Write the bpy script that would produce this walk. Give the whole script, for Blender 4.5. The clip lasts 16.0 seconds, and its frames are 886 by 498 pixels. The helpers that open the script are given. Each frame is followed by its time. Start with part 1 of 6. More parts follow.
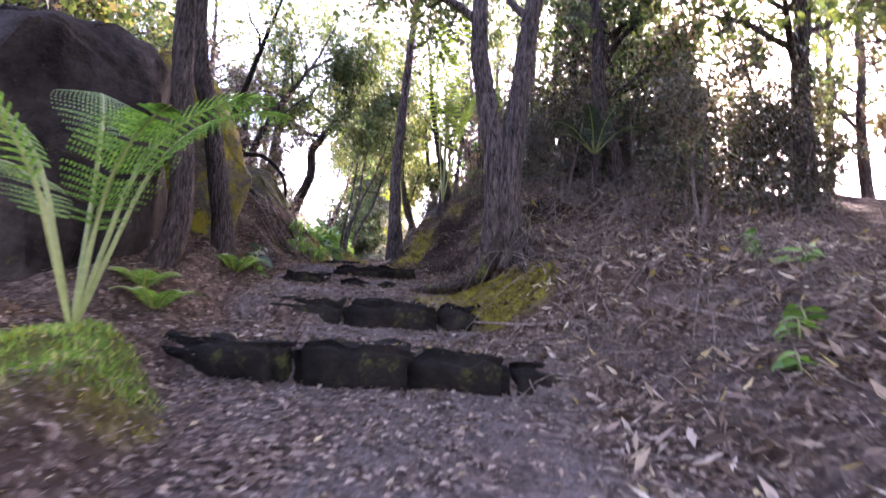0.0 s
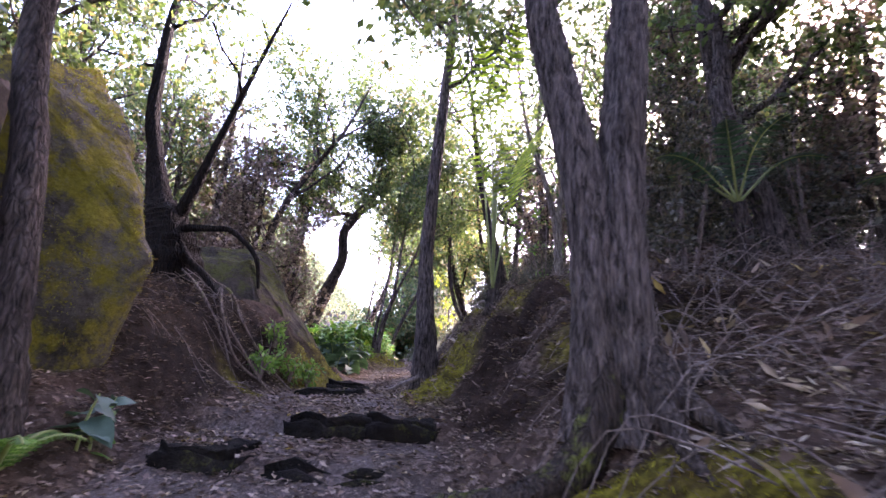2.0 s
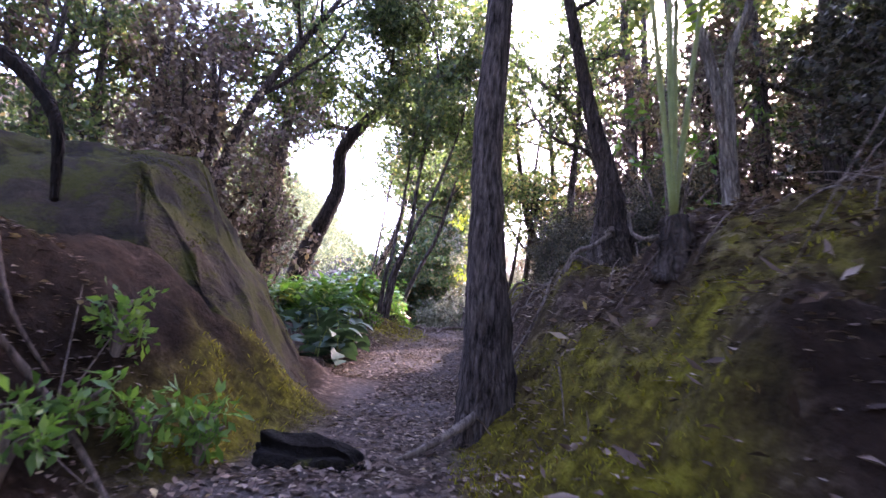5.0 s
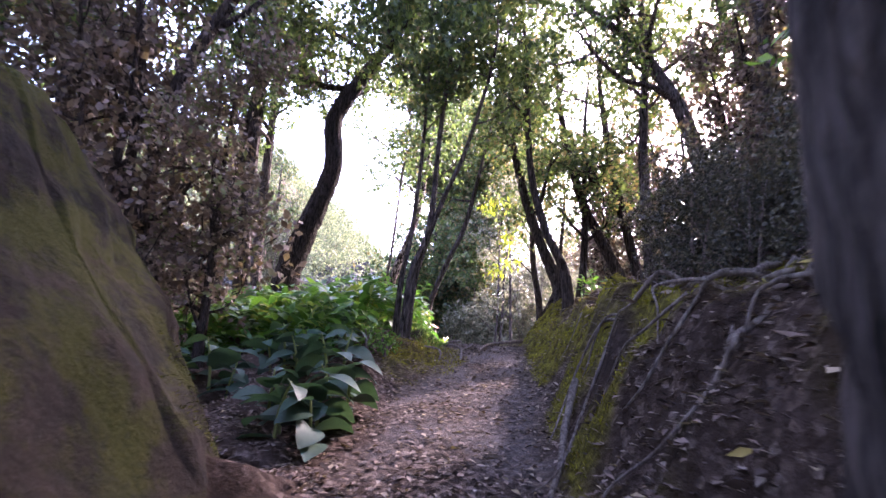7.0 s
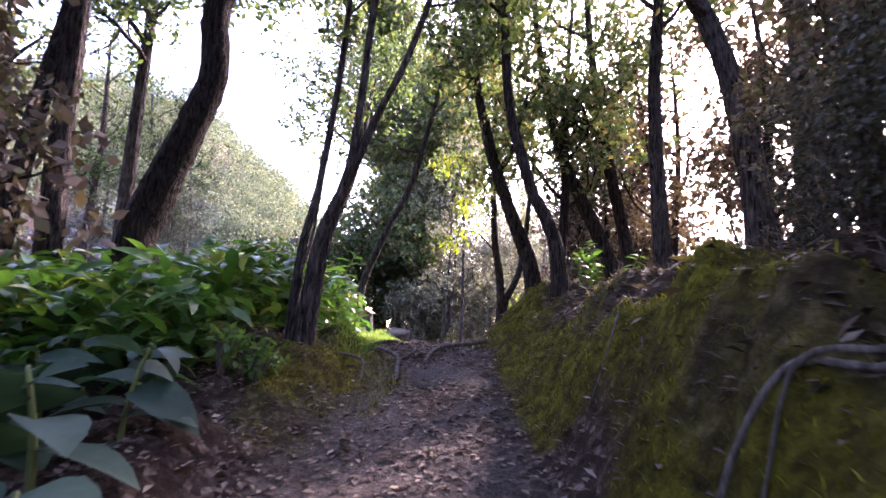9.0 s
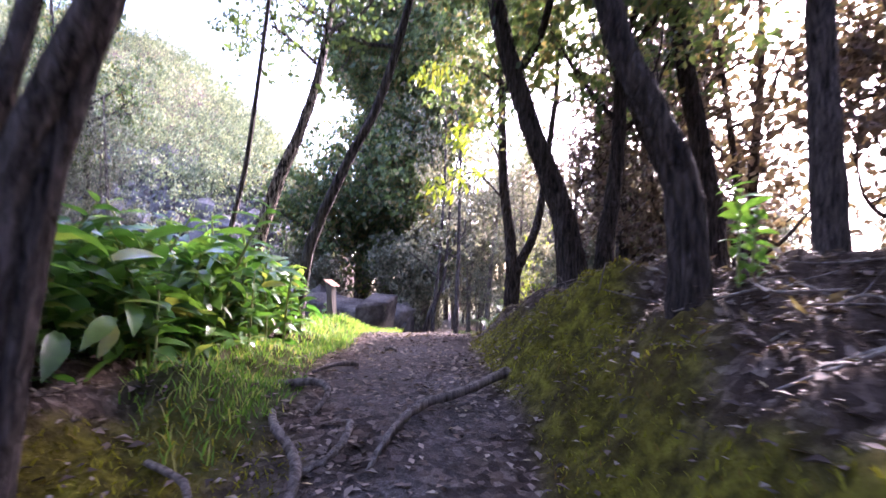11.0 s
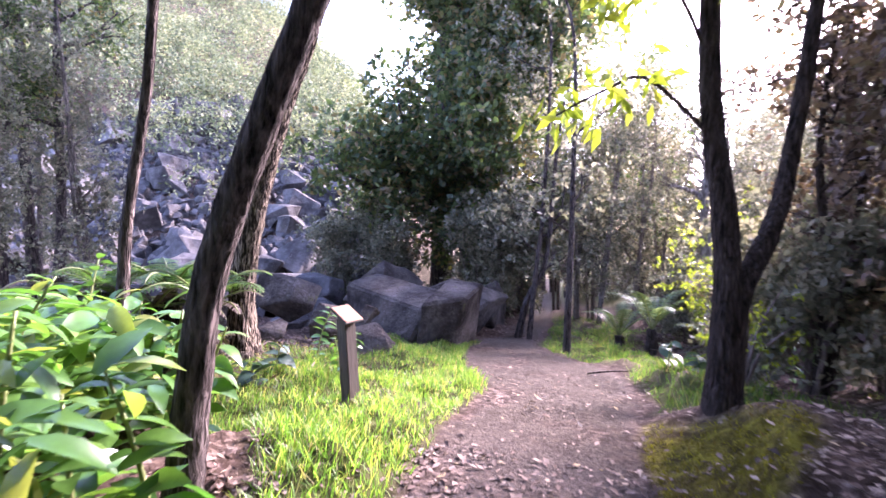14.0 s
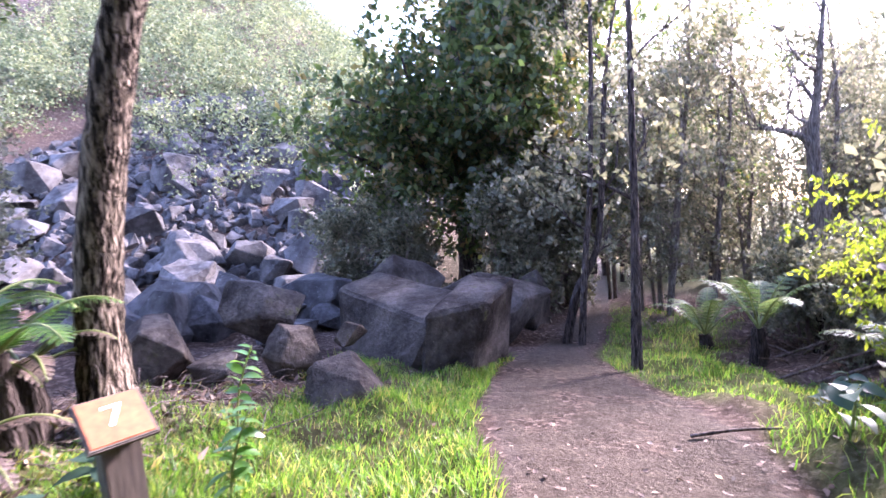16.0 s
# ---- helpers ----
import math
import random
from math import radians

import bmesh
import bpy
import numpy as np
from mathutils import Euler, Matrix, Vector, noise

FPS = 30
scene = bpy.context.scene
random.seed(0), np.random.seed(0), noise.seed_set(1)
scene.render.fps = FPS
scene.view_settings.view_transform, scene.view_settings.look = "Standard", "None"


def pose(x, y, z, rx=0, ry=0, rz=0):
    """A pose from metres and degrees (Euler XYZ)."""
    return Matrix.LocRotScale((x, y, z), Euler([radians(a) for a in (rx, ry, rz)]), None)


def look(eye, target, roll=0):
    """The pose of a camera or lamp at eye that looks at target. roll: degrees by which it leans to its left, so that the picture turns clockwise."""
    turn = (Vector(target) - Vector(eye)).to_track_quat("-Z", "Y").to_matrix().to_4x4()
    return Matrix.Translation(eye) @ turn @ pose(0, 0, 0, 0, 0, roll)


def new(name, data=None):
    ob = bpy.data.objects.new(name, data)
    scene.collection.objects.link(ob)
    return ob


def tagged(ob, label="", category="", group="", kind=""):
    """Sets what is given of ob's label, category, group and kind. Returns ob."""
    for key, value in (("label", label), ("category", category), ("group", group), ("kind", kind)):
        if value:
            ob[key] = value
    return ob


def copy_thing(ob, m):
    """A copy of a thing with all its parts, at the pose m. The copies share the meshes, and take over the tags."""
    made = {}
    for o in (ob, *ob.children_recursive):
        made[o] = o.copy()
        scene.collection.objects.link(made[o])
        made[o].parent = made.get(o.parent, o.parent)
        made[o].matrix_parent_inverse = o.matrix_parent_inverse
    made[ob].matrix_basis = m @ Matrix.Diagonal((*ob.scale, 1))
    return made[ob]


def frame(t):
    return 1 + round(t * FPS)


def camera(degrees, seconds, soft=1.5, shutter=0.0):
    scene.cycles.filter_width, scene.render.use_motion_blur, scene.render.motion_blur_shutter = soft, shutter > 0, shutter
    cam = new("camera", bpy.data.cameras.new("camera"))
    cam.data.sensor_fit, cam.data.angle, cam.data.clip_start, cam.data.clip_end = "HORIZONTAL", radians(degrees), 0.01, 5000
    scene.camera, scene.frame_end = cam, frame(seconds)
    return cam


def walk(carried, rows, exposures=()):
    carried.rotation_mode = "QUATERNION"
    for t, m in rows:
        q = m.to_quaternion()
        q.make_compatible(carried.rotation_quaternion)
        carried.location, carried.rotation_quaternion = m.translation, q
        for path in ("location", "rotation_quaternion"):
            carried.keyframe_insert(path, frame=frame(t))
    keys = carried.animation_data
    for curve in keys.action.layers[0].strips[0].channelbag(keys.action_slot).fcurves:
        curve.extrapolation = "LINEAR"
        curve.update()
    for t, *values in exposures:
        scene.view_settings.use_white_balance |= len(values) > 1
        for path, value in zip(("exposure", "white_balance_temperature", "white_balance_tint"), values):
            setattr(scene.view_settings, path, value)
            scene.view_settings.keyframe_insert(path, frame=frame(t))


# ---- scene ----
cam = camera(83.0, 16.0, soft=1.5, shutter=0.35)
PATH = [
    (0, (-0.011, -0.218, 0.822), (0.002, 1.759, 1.124), 3.6),
    (0.5, (0.17, 0.567, 0.984), (0.121, 2.51, 1.458), 8.0),
    (1, (0.273, 1.379, 1.311), (0.185, 3.325, 1.762), 8.6),
    (1.5, (0.277, 2.153, 1.561), (0.121, 4.065, 2.127), 4.7),
    (2, (0.123, 2.925, 1.638), (-0.122, 4.813, 2.253), 3.7),
    (2.5, (-0.027, 3.667, 1.695), (-0.315, 5.532, 2.358), 3.7),
    (3, (-0.125, 4.383, 1.846), (-0.464, 6.274, 2.401), 3.0),
    (3.5, (-0.289, 5.031, 1.979), (-0.659, 6.923, 2.512), 3.6),
    (3.7, (-0.33, 5.26, 2.07), (-0.687, 7.156, 2.577), 3.2),
    (5.8, (-1.123, 7.656, 2.556), (-1.352, 9.602, 2.96), 5.4),
    (6, (-1.177, 7.952, 2.625), (-1.446, 9.889, 3.045), 3.0),
    (6.5, (-1.337, 8.624, 2.75), (-1.656, 10.555, 3.159), 2.4),
    (7, (-1.43, 9.333, 2.76), (-1.781, 11.26, 3.167), 1.6),
    (7.5, (-1.528, 10.034, 2.787), (-1.867, 11.96, 3.204), 1.9),
    (8, (-1.593, 10.684, 2.905), (-1.857, 12.625, 3.311), 2.5),
    (8.5, (-1.636, 11.255, 2.976), (-1.833, 13.219, 3.299), 2.4),
    (8.7, (-1.66, 11.464, 3.007), (-1.836, 13.429, 3.331), 2.2),
    (10.8, (-1.82, 14.216, 3.474), (-1.884, 16.205, 3.669), 2.5),
    (11, (-1.811, 14.521, 3.498), (-1.935, 16.514, 3.621), 1.8),
    (11.5, (-1.839, 15.2, 3.486), (-2.025, 17.191, 3.498), 5.7),
    (12, (-1.892, 15.871, 3.582), (-2.05, 17.865, 3.544), 4.3),
    (12.5, (-1.973, 16.481, 3.705), (-2.146, 18.472, 3.622), 4.0),
    (13, (-2.109, 17.043, 3.801), (-2.308, 19.029, 3.669), 3.2),
    (13.5, (-2.229, 17.623, 3.945), (-2.534, 19.593, 3.794), 0.7),
    (14, (-2.31, 18.226, 4.058), (-2.779, 20.168, 3.968), 1.6),
    (14.5, (-2.379, 18.791, 4.062), (-2.952, 20.705, 3.97), 1.4),
    (15, (-2.402, 19.413, 4.038), (-2.994, 21.321, 3.967), 0.8),
    (15.5, (-2.353, 19.988, 4.013), (-3.037, 21.866, 3.929), 0.7),
    (16, (-2.449, 20.563, 3.954), (-3.091, 22.452, 3.812), -2.6),
]
walk(cam, [(t, look(eye, target, roll)) for t, eye, target, roll in PATH], [(0.0, 4.7, 6800, 44), (2.5, 4.45, 6350, 44), (6.5, 4.4, 6250, 44), (8.5, 3.65, 6300, 43), (11.0, 4.05, 6000, 43), (12.5, 4.1, 5950, 44), (14.5, 3.85, 5950, 43), (16.0, 3.95, 5850, 38)])

# ---- light ----
SUN_EL, SUN_AZ = radians(31), radians(30)
world = bpy.data.worlds.new("sky")
world.use_nodes = True
scene.world = world
wn, wl = world.node_tree.nodes, world.node_tree.links
sky = wn.new("ShaderNodeTexSky")
sky.sky_type = "NISHITA"
sky.sun_disc = False
sky.sun_elevation, sky.sun_rotation = SUN_EL, SUN_AZ
sky.air_density, sky.dust_density = 1.0, 1.6
wl.new(sky.outputs["Color"], wn["Background"].inputs["Color"])
wn["Background"].inputs["Strength"].default_value = 0.15
sun = new("sun", bpy.data.lights.new("sun", "SUN"))
sun.data.energy, sun.data.angle, sun.data.color = 2.7, radians(6.0), (1.0, 0.94, 0.84)
sun_way = Vector((math.sin(SUN_AZ) * math.cos(SUN_EL), math.cos(SUN_AZ) * math.cos(SUN_EL), math.sin(SUN_EL)))
sun.matrix_world = look(sun_way * 60, (0, 0, 0))


# ---- materials ----
def nodes_of(name):
    m = bpy.data.materials.new(name)
    m.use_nodes = True
    nt = m.node_tree
    return m, nt, nt.nodes["Principled BSDF"]


def ramp(nt, fac, stops):
    r = nt.nodes.new("ShaderNodeValToRGB")
    while len(r.color_ramp.elements) < len(stops):
        r.color_ramp.elements.new(0.5)
    for e, (p, c) in zip(r.color_ramp.elements, stops):
        e.position, e.color = p, (*c, 1)
    nt.links.new(fac, r.inputs["Fac"])
    return r.outputs["Color"]


def noise_tex(nt, scale, detail=6, rough=0.6, stretch=None, coords="Object"):
    tc = nt.nodes.new("ShaderNodeTexCoord")
    t = nt.nodes.new("ShaderNodeTexNoise")
    t.inputs["Scale"].default_value = scale
    t.inputs["Detail"].default_value = detail
    t.inputs["Roughness"].default_value = rough
    out = tc.outputs[coords]
    if stretch:
        mp = nt.nodes.new("ShaderNodeMapping")
        mp.inputs["Scale"].default_value = stretch
        nt.links.new(out, mp.inputs["Vector"])
        out = mp.outputs["Vector"]
    nt.links.new(out, t.inputs["Vector"])
    return t.outputs["Fac"]


def mixc(nt, fac, a, b, mode="MIX"):
    m = nt.nodes.new("ShaderNodeMix")
    m.data_type, m.blend_type = "RGBA", mode
    if isinstance(fac, float):
        m.inputs[0].default_value = fac
    else:
        nt.links.new(fac, m.inputs[0])
    for sock, v in ((m.inputs[6], a), (m.inputs[7], b)):
        if isinstance(v, tuple):
            sock.default_value = (*v, 1)
        else:
            nt.links.new(v, sock)
    return m.outputs[2]


def bump(nt, bsdf, height, strength, dist):
    b = nt.nodes.new("ShaderNodeBump")
    b.inputs["Strength"].default_value, b.inputs["Distance"].default_value = strength, dist
    nt.links.new(height, b.inputs["Height"])
    nt.links.new(b.outputs["Normal"], bsdf.inputs["Normal"])


def mapped(nt, value, lo, hi):
    r = nt.nodes.new("ShaderNodeMapRange")
    r.inputs["From Min"].default_value, r.inputs["From Max"].default_value = lo, hi
    nt.links.new(value, r.inputs["Value"])
    return r.outputs["Result"]


def leaf_material(name, stops, translucent=0.45, rough=0.5, spec=0.4, patches=0.0, glow=(1.5, 1.6, 0.7)):
    """Thin leaf: colour varies leaf by leaf, part of the light passes through."""
    m, nt, p = nodes_of(name)
    g = nt.nodes.new("ShaderNodeNewGeometry")
    o = nt.nodes.new("ShaderNodeObjectInfo")
    add = nt.nodes.new("ShaderNodeMath")
    add.operation = "MULTIPLY_ADD"
    nt.links.new(o.outputs["Random"], add.inputs[0])
    add.inputs[1].default_value = 0.3
    nt.links.new(g.outputs["Random Per Island"], add.inputs[2])
    sub = nt.nodes.new("ShaderNodeMath")
    sub.operation = "SUBTRACT"
    nt.links.new(add.outputs[0], sub.inputs[0])
    sub.inputs[1].default_value = 0.15
    col = ramp(nt, sub.outputs[0], stops)
    n = noise_tex(nt, 25, 3)
    col = mixc(nt, 0.35, col, ramp(nt, n, [(0.3, (0.3, 0.3, 0.3)), (0.7, (1, 1, 1))]), "MULTIPLY")
    if patches:
        col = mixc(nt, patches, col, ramp(nt, noise_tex(nt, 0.5, 4, 0.7), [(0.38, (0.5, 0.52, 0.55)), (0.5, (1, 1, 1)), (0.62, (1.7, 1.45, 1.3))]), "MULTIPLY")
    nt.links.new(col, p.inputs["Base Color"])
    p.inputs["Roughness"].default_value = rough
    p.inputs["Specular IOR Level"].default_value = spec
    tr = nt.nodes.new("ShaderNodeBsdfTranslucent")
    bright = mixc(nt, 1.0, col, glow, "MULTIPLY")
    nt.links.new(bright, tr.inputs["Color"])
    mx = nt.nodes.new("ShaderNodeMixShader")
    mx.inputs[0].default_value = translucent
    nt.links.new(p.outputs[0], mx.inputs[1])
    nt.links.new(tr.outputs[0], mx.inputs[2])
    nt.links.new(mx.outputs[0], nt.nodes["Material Output"].inputs["Surface"])
    return m


def bark_material(name, dark, light, moss=0.0, lo=0.34, hi=0.68, deep=0.03, furrow=0.6):
    m, nt, p = nodes_of(name)
    n1 = noise_tex(nt, 9, 8, 0.65, (4, 4, 0.7))
    n2 = noise_tex(nt, 2.2, 4, 0.5)
    col = ramp(nt, n1, [(lo, dark), ((lo + hi) / 2, tuple((a + b) / 2 for a, b in zip(dark, light))), (hi, light)])
    col = mixc(nt, 0.5, col, ramp(nt, n2, [(0.35, (0.45, 0.42, 0.4)), (0.65, (1, 1, 1))]), "MULTIPLY")
    if moss:
        n3 = noise_tex(nt, 3.1, 6, 0.7)
        col = mixc(nt, mapped(nt, n3, 0.62 - moss * 0.2, 0.75 - moss * 0.2), col, (0.13, 0.15, 0.025))
    # plates of bark between long furrows
    tc = nt.nodes.new("ShaderNodeTexCoord")
    warp = nt.nodes.new("ShaderNodeTexNoise")
    warp.inputs["Scale"].default_value = 6
    nt.links.new(tc.outputs["Object"], warp.inputs["Vector"])
    bent = mixc(nt, 0.07, tc.outputs["Object"], warp.outputs["Color"], "ADD")
    mp = nt.nodes.new("ShaderNodeMapping")
    mp.inputs["Scale"].default_value = (1, 1, 0.09)
    nt.links.new(bent, mp.inputs["Vector"])
    vor = nt.nodes.new("ShaderNodeTexVoronoi")
    vor.feature = "DISTANCE_TO_EDGE"
    vor.inputs["Scale"].default_value = 34
    nt.links.new(mp.outputs["Vector"], vor.inputs["Vector"])
    plate = mapped(nt, vor.outputs["Distance"], 0.0, 0.3)
    col = mixc(nt, furrow, col, ramp(nt, plate, [(0.0, (0.3, 0.28, 0.27)), (0.6, (1, 1, 1))]), "MULTIPLY")
    relief = nt.nodes.new("ShaderNodeMath")
    relief.operation = "MULTIPLY_ADD"
    nt.links.new(plate, relief.inputs[0])
    relief.inputs[1].default_value = furrow
    nt.links.new(n1, relief.inputs[2])
    nt.links.new(col, p.inputs["Base Color"])
    p.inputs["Roughness"].default_value = 0.9
    p.inputs["Specular IOR Level"].default_value = 0.08
    bump(nt, p, relief.outputs[0], 1.0, deep)
    return m


def rock_material(name, dark, light, moss=0.0, mosscol=(0.065, 0.065, 0.012)):
    m, nt, p = nodes_of(name)
    n1 = noise_tex(nt, 14, 8, 0.7)
    n2 = noise_tex(nt, 1.6, 5, 0.6)
    n4 = noise_tex(nt, 60, 3, 0.6)
    col = ramp(nt, n2, [(0.35, dark), (0.65, light)])
    col = mixc(nt, 0.7, col, ramp(nt, n1, [(0.35, (0.5, 0.48, 0.47)), (0.6, (1.1, 1.1, 1.1))]), "MULTIPLY")
    col = mixc(nt, mapped(nt, n4, 0.66, 0.72), col, tuple(min(1, c * 1.7) for c in light))
    if moss:
        n3 = noise_tex(nt, 2.6, 8, 0.75)
        g = nt.nodes.new("ShaderNodeNewGeometry")
        fine = noise_tex(nt, 40, 4, 0.6)
        mc = mixc(nt, fine, tuple(c * 0.45 for c in mosscol), tuple(c * 1.6 for c in mosscol))
        col = mixc(nt, mapped(nt, n3, 0.62 - moss * 0.25, 0.72 - moss * 0.25), col, mc)
    nt.links.new(col, p.inputs["Base Color"])
    p.inputs["Roughness"].default_value = 0.9
    p.inputs["Specular IOR Level"].default_value = 0.08
    bump(nt, p, n1, 1.0, 0.05)
    return m


def ground_material():
    """Trodden litter on the trail, moss, grass soil and forest floor, by masks on the sheet."""
    m, nt, p = nodes_of("forest_floor")

    def mask(name):
        a = nt.nodes.new("ShaderNodeAttribute")
        a.attribute_name = name
        return a.outputs["Fac"]
    fine = noise_tex(nt, 45, 6, 0.7)
    mid = noise_tex(nt, 11, 6, 0.65)
    big = noise_tex(nt, 1.3, 4, 0.6)
    vor = nt.nodes.new("ShaderNodeTexVoronoi")
    vor.inputs["Scale"].default_value = 26
    tc = nt.nodes.new("ShaderNodeTexCoord")
    nt.links.new(tc.outputs["Object"], vor.inputs["Vector"])
    cell = nt.nodes.new("ShaderNodeSeparateColor")
    nt.links.new(vor.outputs["Color"], cell.inputs[0])
    litter = ramp(nt, cell.outputs[0], [(0.0, (0.024, 0.015, 0.012)), (0.45, (0.078, 0.052, 0.041)), (0.8, (0.165, 0.115, 0.092)), (1.0, (0.28, 0.215, 0.18))])
    litter = mixc(nt, 0.8, litter, ramp(nt, mid, [(0.3, (0.4, 0.37, 0.36)), (0.7, (1.1, 1.1, 1.1))]), "MULTIPLY")
    soil = ramp(nt, mid, [(0.3, (0.032, 0.019, 0.014)), (0.55, (0.082, 0.054, 0.042)), (0.75, (0.15, 0.105, 0.083))])
    trail = ramp(nt, fine, [(0.3, (0.045, 0.035, 0.033)), (0.52, (0.11, 0.09, 0.085)), (0.72, (0.24, 0.2, 0.19))])
    trail = mixc(nt, mapped(nt, big, 0.35, 0.65), trail, litter)
    dirt = ramp(nt, fine, [(0.3, (0.035, 0.026, 0.02)), (0.55, (0.085, 0.066, 0.052)), (0.8, (0.19, 0.155, 0.13))])
    dirt = mixc(nt, 0.8, dirt, ramp(nt, mid, [(0.3, (0.5, 0.48, 0.45)), (0.65, (1.1, 1.1, 1.1))]), "MULTIPLY")
    dirt = mixc(nt, mapped(nt, big, 0.5, 0.72), dirt, litter)
    moss = ramp(nt, mid, [(0.3, (0.028, 0.018, 0.008)), (0.46, (0.075, 0.062, 0.011)), (0.6, (0.16, 0.14, 0.018)), (0.8, (0.26, 0.23, 0.03))])
    moss = mixc(nt, mapped(nt, big, 0.5, 0.75), moss, (0.055, 0.032, 0.015))
    grass = ramp(nt, mid, [(0.3, (0.035, 0.04, 0.014)), (0.5, (0.07, 0.08, 0.022)), (0.75, (0.12, 0.11, 0.05))])
    col = mixc(nt, mapped(nt, mid, 0.4, 0.62), soil, litter)
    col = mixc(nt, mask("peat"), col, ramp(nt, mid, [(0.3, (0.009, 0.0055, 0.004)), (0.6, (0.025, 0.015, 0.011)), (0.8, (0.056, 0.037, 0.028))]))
    col = mixc(nt, mask("trail"), col, trail)
    col = mixc(nt, mask("dirt"), col, dirt)
    col = mixc(nt, mask("moss"), col, moss)
    col = mixc(nt, mask("grass"), col, grass)
    nt.links.new(col, p.inputs["Base Color"])
    p.inputs["Roughness"].default_value = 0.95
    p.inputs["Specular IOR Level"].default_value = 0.06
    h = nt.nodes.new("ShaderNodeMath")
    h.operation = "ADD"
    nt.links.new(fine, h.inputs[0])
    nt.links.new(mid, h.inputs[1])
    bump(nt, p, h.outputs[0], 1.0, 0.035)
    return m


M_GROUND = ground_material()
M_BARK = bark_material("ohia_bark", (0.016, 0.013, 0.012), (0.18, 0.145, 0.135), 0.0, 0.36, 0.66, 0.045, 0.45)
M_BARK_MOSS = bark_material("mossy_bark", (0.012, 0.009, 0.008), (0.085, 0.065, 0.055), 0.55)
M_BARK_SPLIT = bark_material("split_bark", (0.02, 0.013, 0.01), (0.4, 0.32, 0.25), 0.0, 0.45, 0.6, 0.06)
M_BARK_PALE = bark_material("pale_bark", (0.09, 0.075, 0.065), (0.36, 0.31, 0.27))
M_BARK_DARK = bark_material("dark_bark", (0.012, 0.009, 0.008), (0.11, 0.085, 0.075))
M_FIBRE = bark_material("black_fibre", (0.003, 0.0025, 0.002), (0.02, 0.014, 0.012))
M_ROOT = bark_material("weathered_root", (0.06, 0.045, 0.04), (0.28, 0.23, 0.2), furrow=0.0)
M_ROOT_PALE = bark_material("bleached_root", (0.11, 0.088, 0.075), (0.38, 0.32, 0.28), furrow=0.0)
M_ROOT_DARK = bark_material("dark_root", (0.03, 0.022, 0.018), (0.2, 0.15, 0.125), 0.2, furrow=0.0)
M_ROCK = rock_material("lava_rock", (0.022, 0.017, 0.015), (0.13, 0.108, 0.095), 0.12, (0.1, 0.1, 0.04))
M_ROCK_SCREE = rock_material("scree_rock", (0.032, 0.03, 0.031), (0.135, 0.126, 0.128))
# extra dark: the slab front's shadow is put into rock and moss colours
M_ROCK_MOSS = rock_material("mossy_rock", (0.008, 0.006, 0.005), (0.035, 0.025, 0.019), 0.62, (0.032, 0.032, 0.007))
# darker than lava_rock: the wall's shadow is put into the colour
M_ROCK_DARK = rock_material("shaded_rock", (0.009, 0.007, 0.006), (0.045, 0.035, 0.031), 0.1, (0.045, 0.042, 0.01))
M_ROCK_GOLD = rock_material("golden_moss_rock", (0.025, 0.02, 0.017), (0.12, 0.1, 0.08), 0.62, (0.12, 0.1, 0.012))
# near black: the shade on the backlit stones is put into the colour
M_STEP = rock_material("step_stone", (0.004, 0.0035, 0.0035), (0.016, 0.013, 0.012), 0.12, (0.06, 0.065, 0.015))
M_LEAF = leaf_material("ohia_leaf", [(0.0, (0.03, 0.045, 0.026)), (0.5, (0.065, 0.095, 0.045)), (0.85, (0.12, 0.15, 0.065)), (1.0, (0.2, 0.15, 0.09))], 0.5, 0.45, 0.3)
M_LEAF_DRY = leaf_material("dry_leaf", [(0.0, (0.06, 0.04, 0.034)), (0.5, (0.14, 0.095, 0.08)), (0.9, (0.24, 0.175, 0.145)), (1.0, (0.11, 0.12, 0.05))], 0.18, 0.7)
M_LEAF_SCRUB = leaf_material("scrub_leaf", [(0.0, (0.065, 0.085, 0.05)), (0.6, (0.13, 0.16, 0.092)), (1.0, (0.22, 0.235, 0.155))], 0.3, 0.7, 0.15, 1.0, (1.2, 1.25, 0.9))
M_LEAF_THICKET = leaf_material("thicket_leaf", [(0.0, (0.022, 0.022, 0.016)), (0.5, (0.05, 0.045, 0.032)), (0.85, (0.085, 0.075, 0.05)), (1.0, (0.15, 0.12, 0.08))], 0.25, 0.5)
M_LEAF_GREY = leaf_material("grey_leaf", [(0.0, (0.085, 0.09, 0.06)), (0.6, (0.18, 0.18, 0.125)), (1.0, (0.31, 0.28, 0.21))], 0.45, 0.6, 0.3, 0.0, (1.2, 1.2, 0.95))
M_LEAF_YELLOW = leaf_material("yellow_leaf", [(0.0, (0.13, 0.18, 0.02)), (0.6, (0.26, 0.31, 0.03)), (1.0, (0.42, 0.4, 0.06))], 0.42, 0.45)
M_GINGER = leaf_material("ginger_leaf", [(0.0, (0.03, 0.09, 0.02)), (0.5, (0.065, 0.16, 0.032)), (0.85, (0.14, 0.25, 0.05)), (1.0, (0.26, 0.28, 0.08))], 0.42, 0.32, 0.5)
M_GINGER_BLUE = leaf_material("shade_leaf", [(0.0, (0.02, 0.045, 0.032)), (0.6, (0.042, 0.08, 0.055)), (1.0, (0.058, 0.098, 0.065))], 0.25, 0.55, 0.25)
M_STALK = leaf_material("green_stalk", [(0.0, (0.12, 0.17, 0.04)), (1.0, (0.25, 0.27, 0.1))], 0.2)
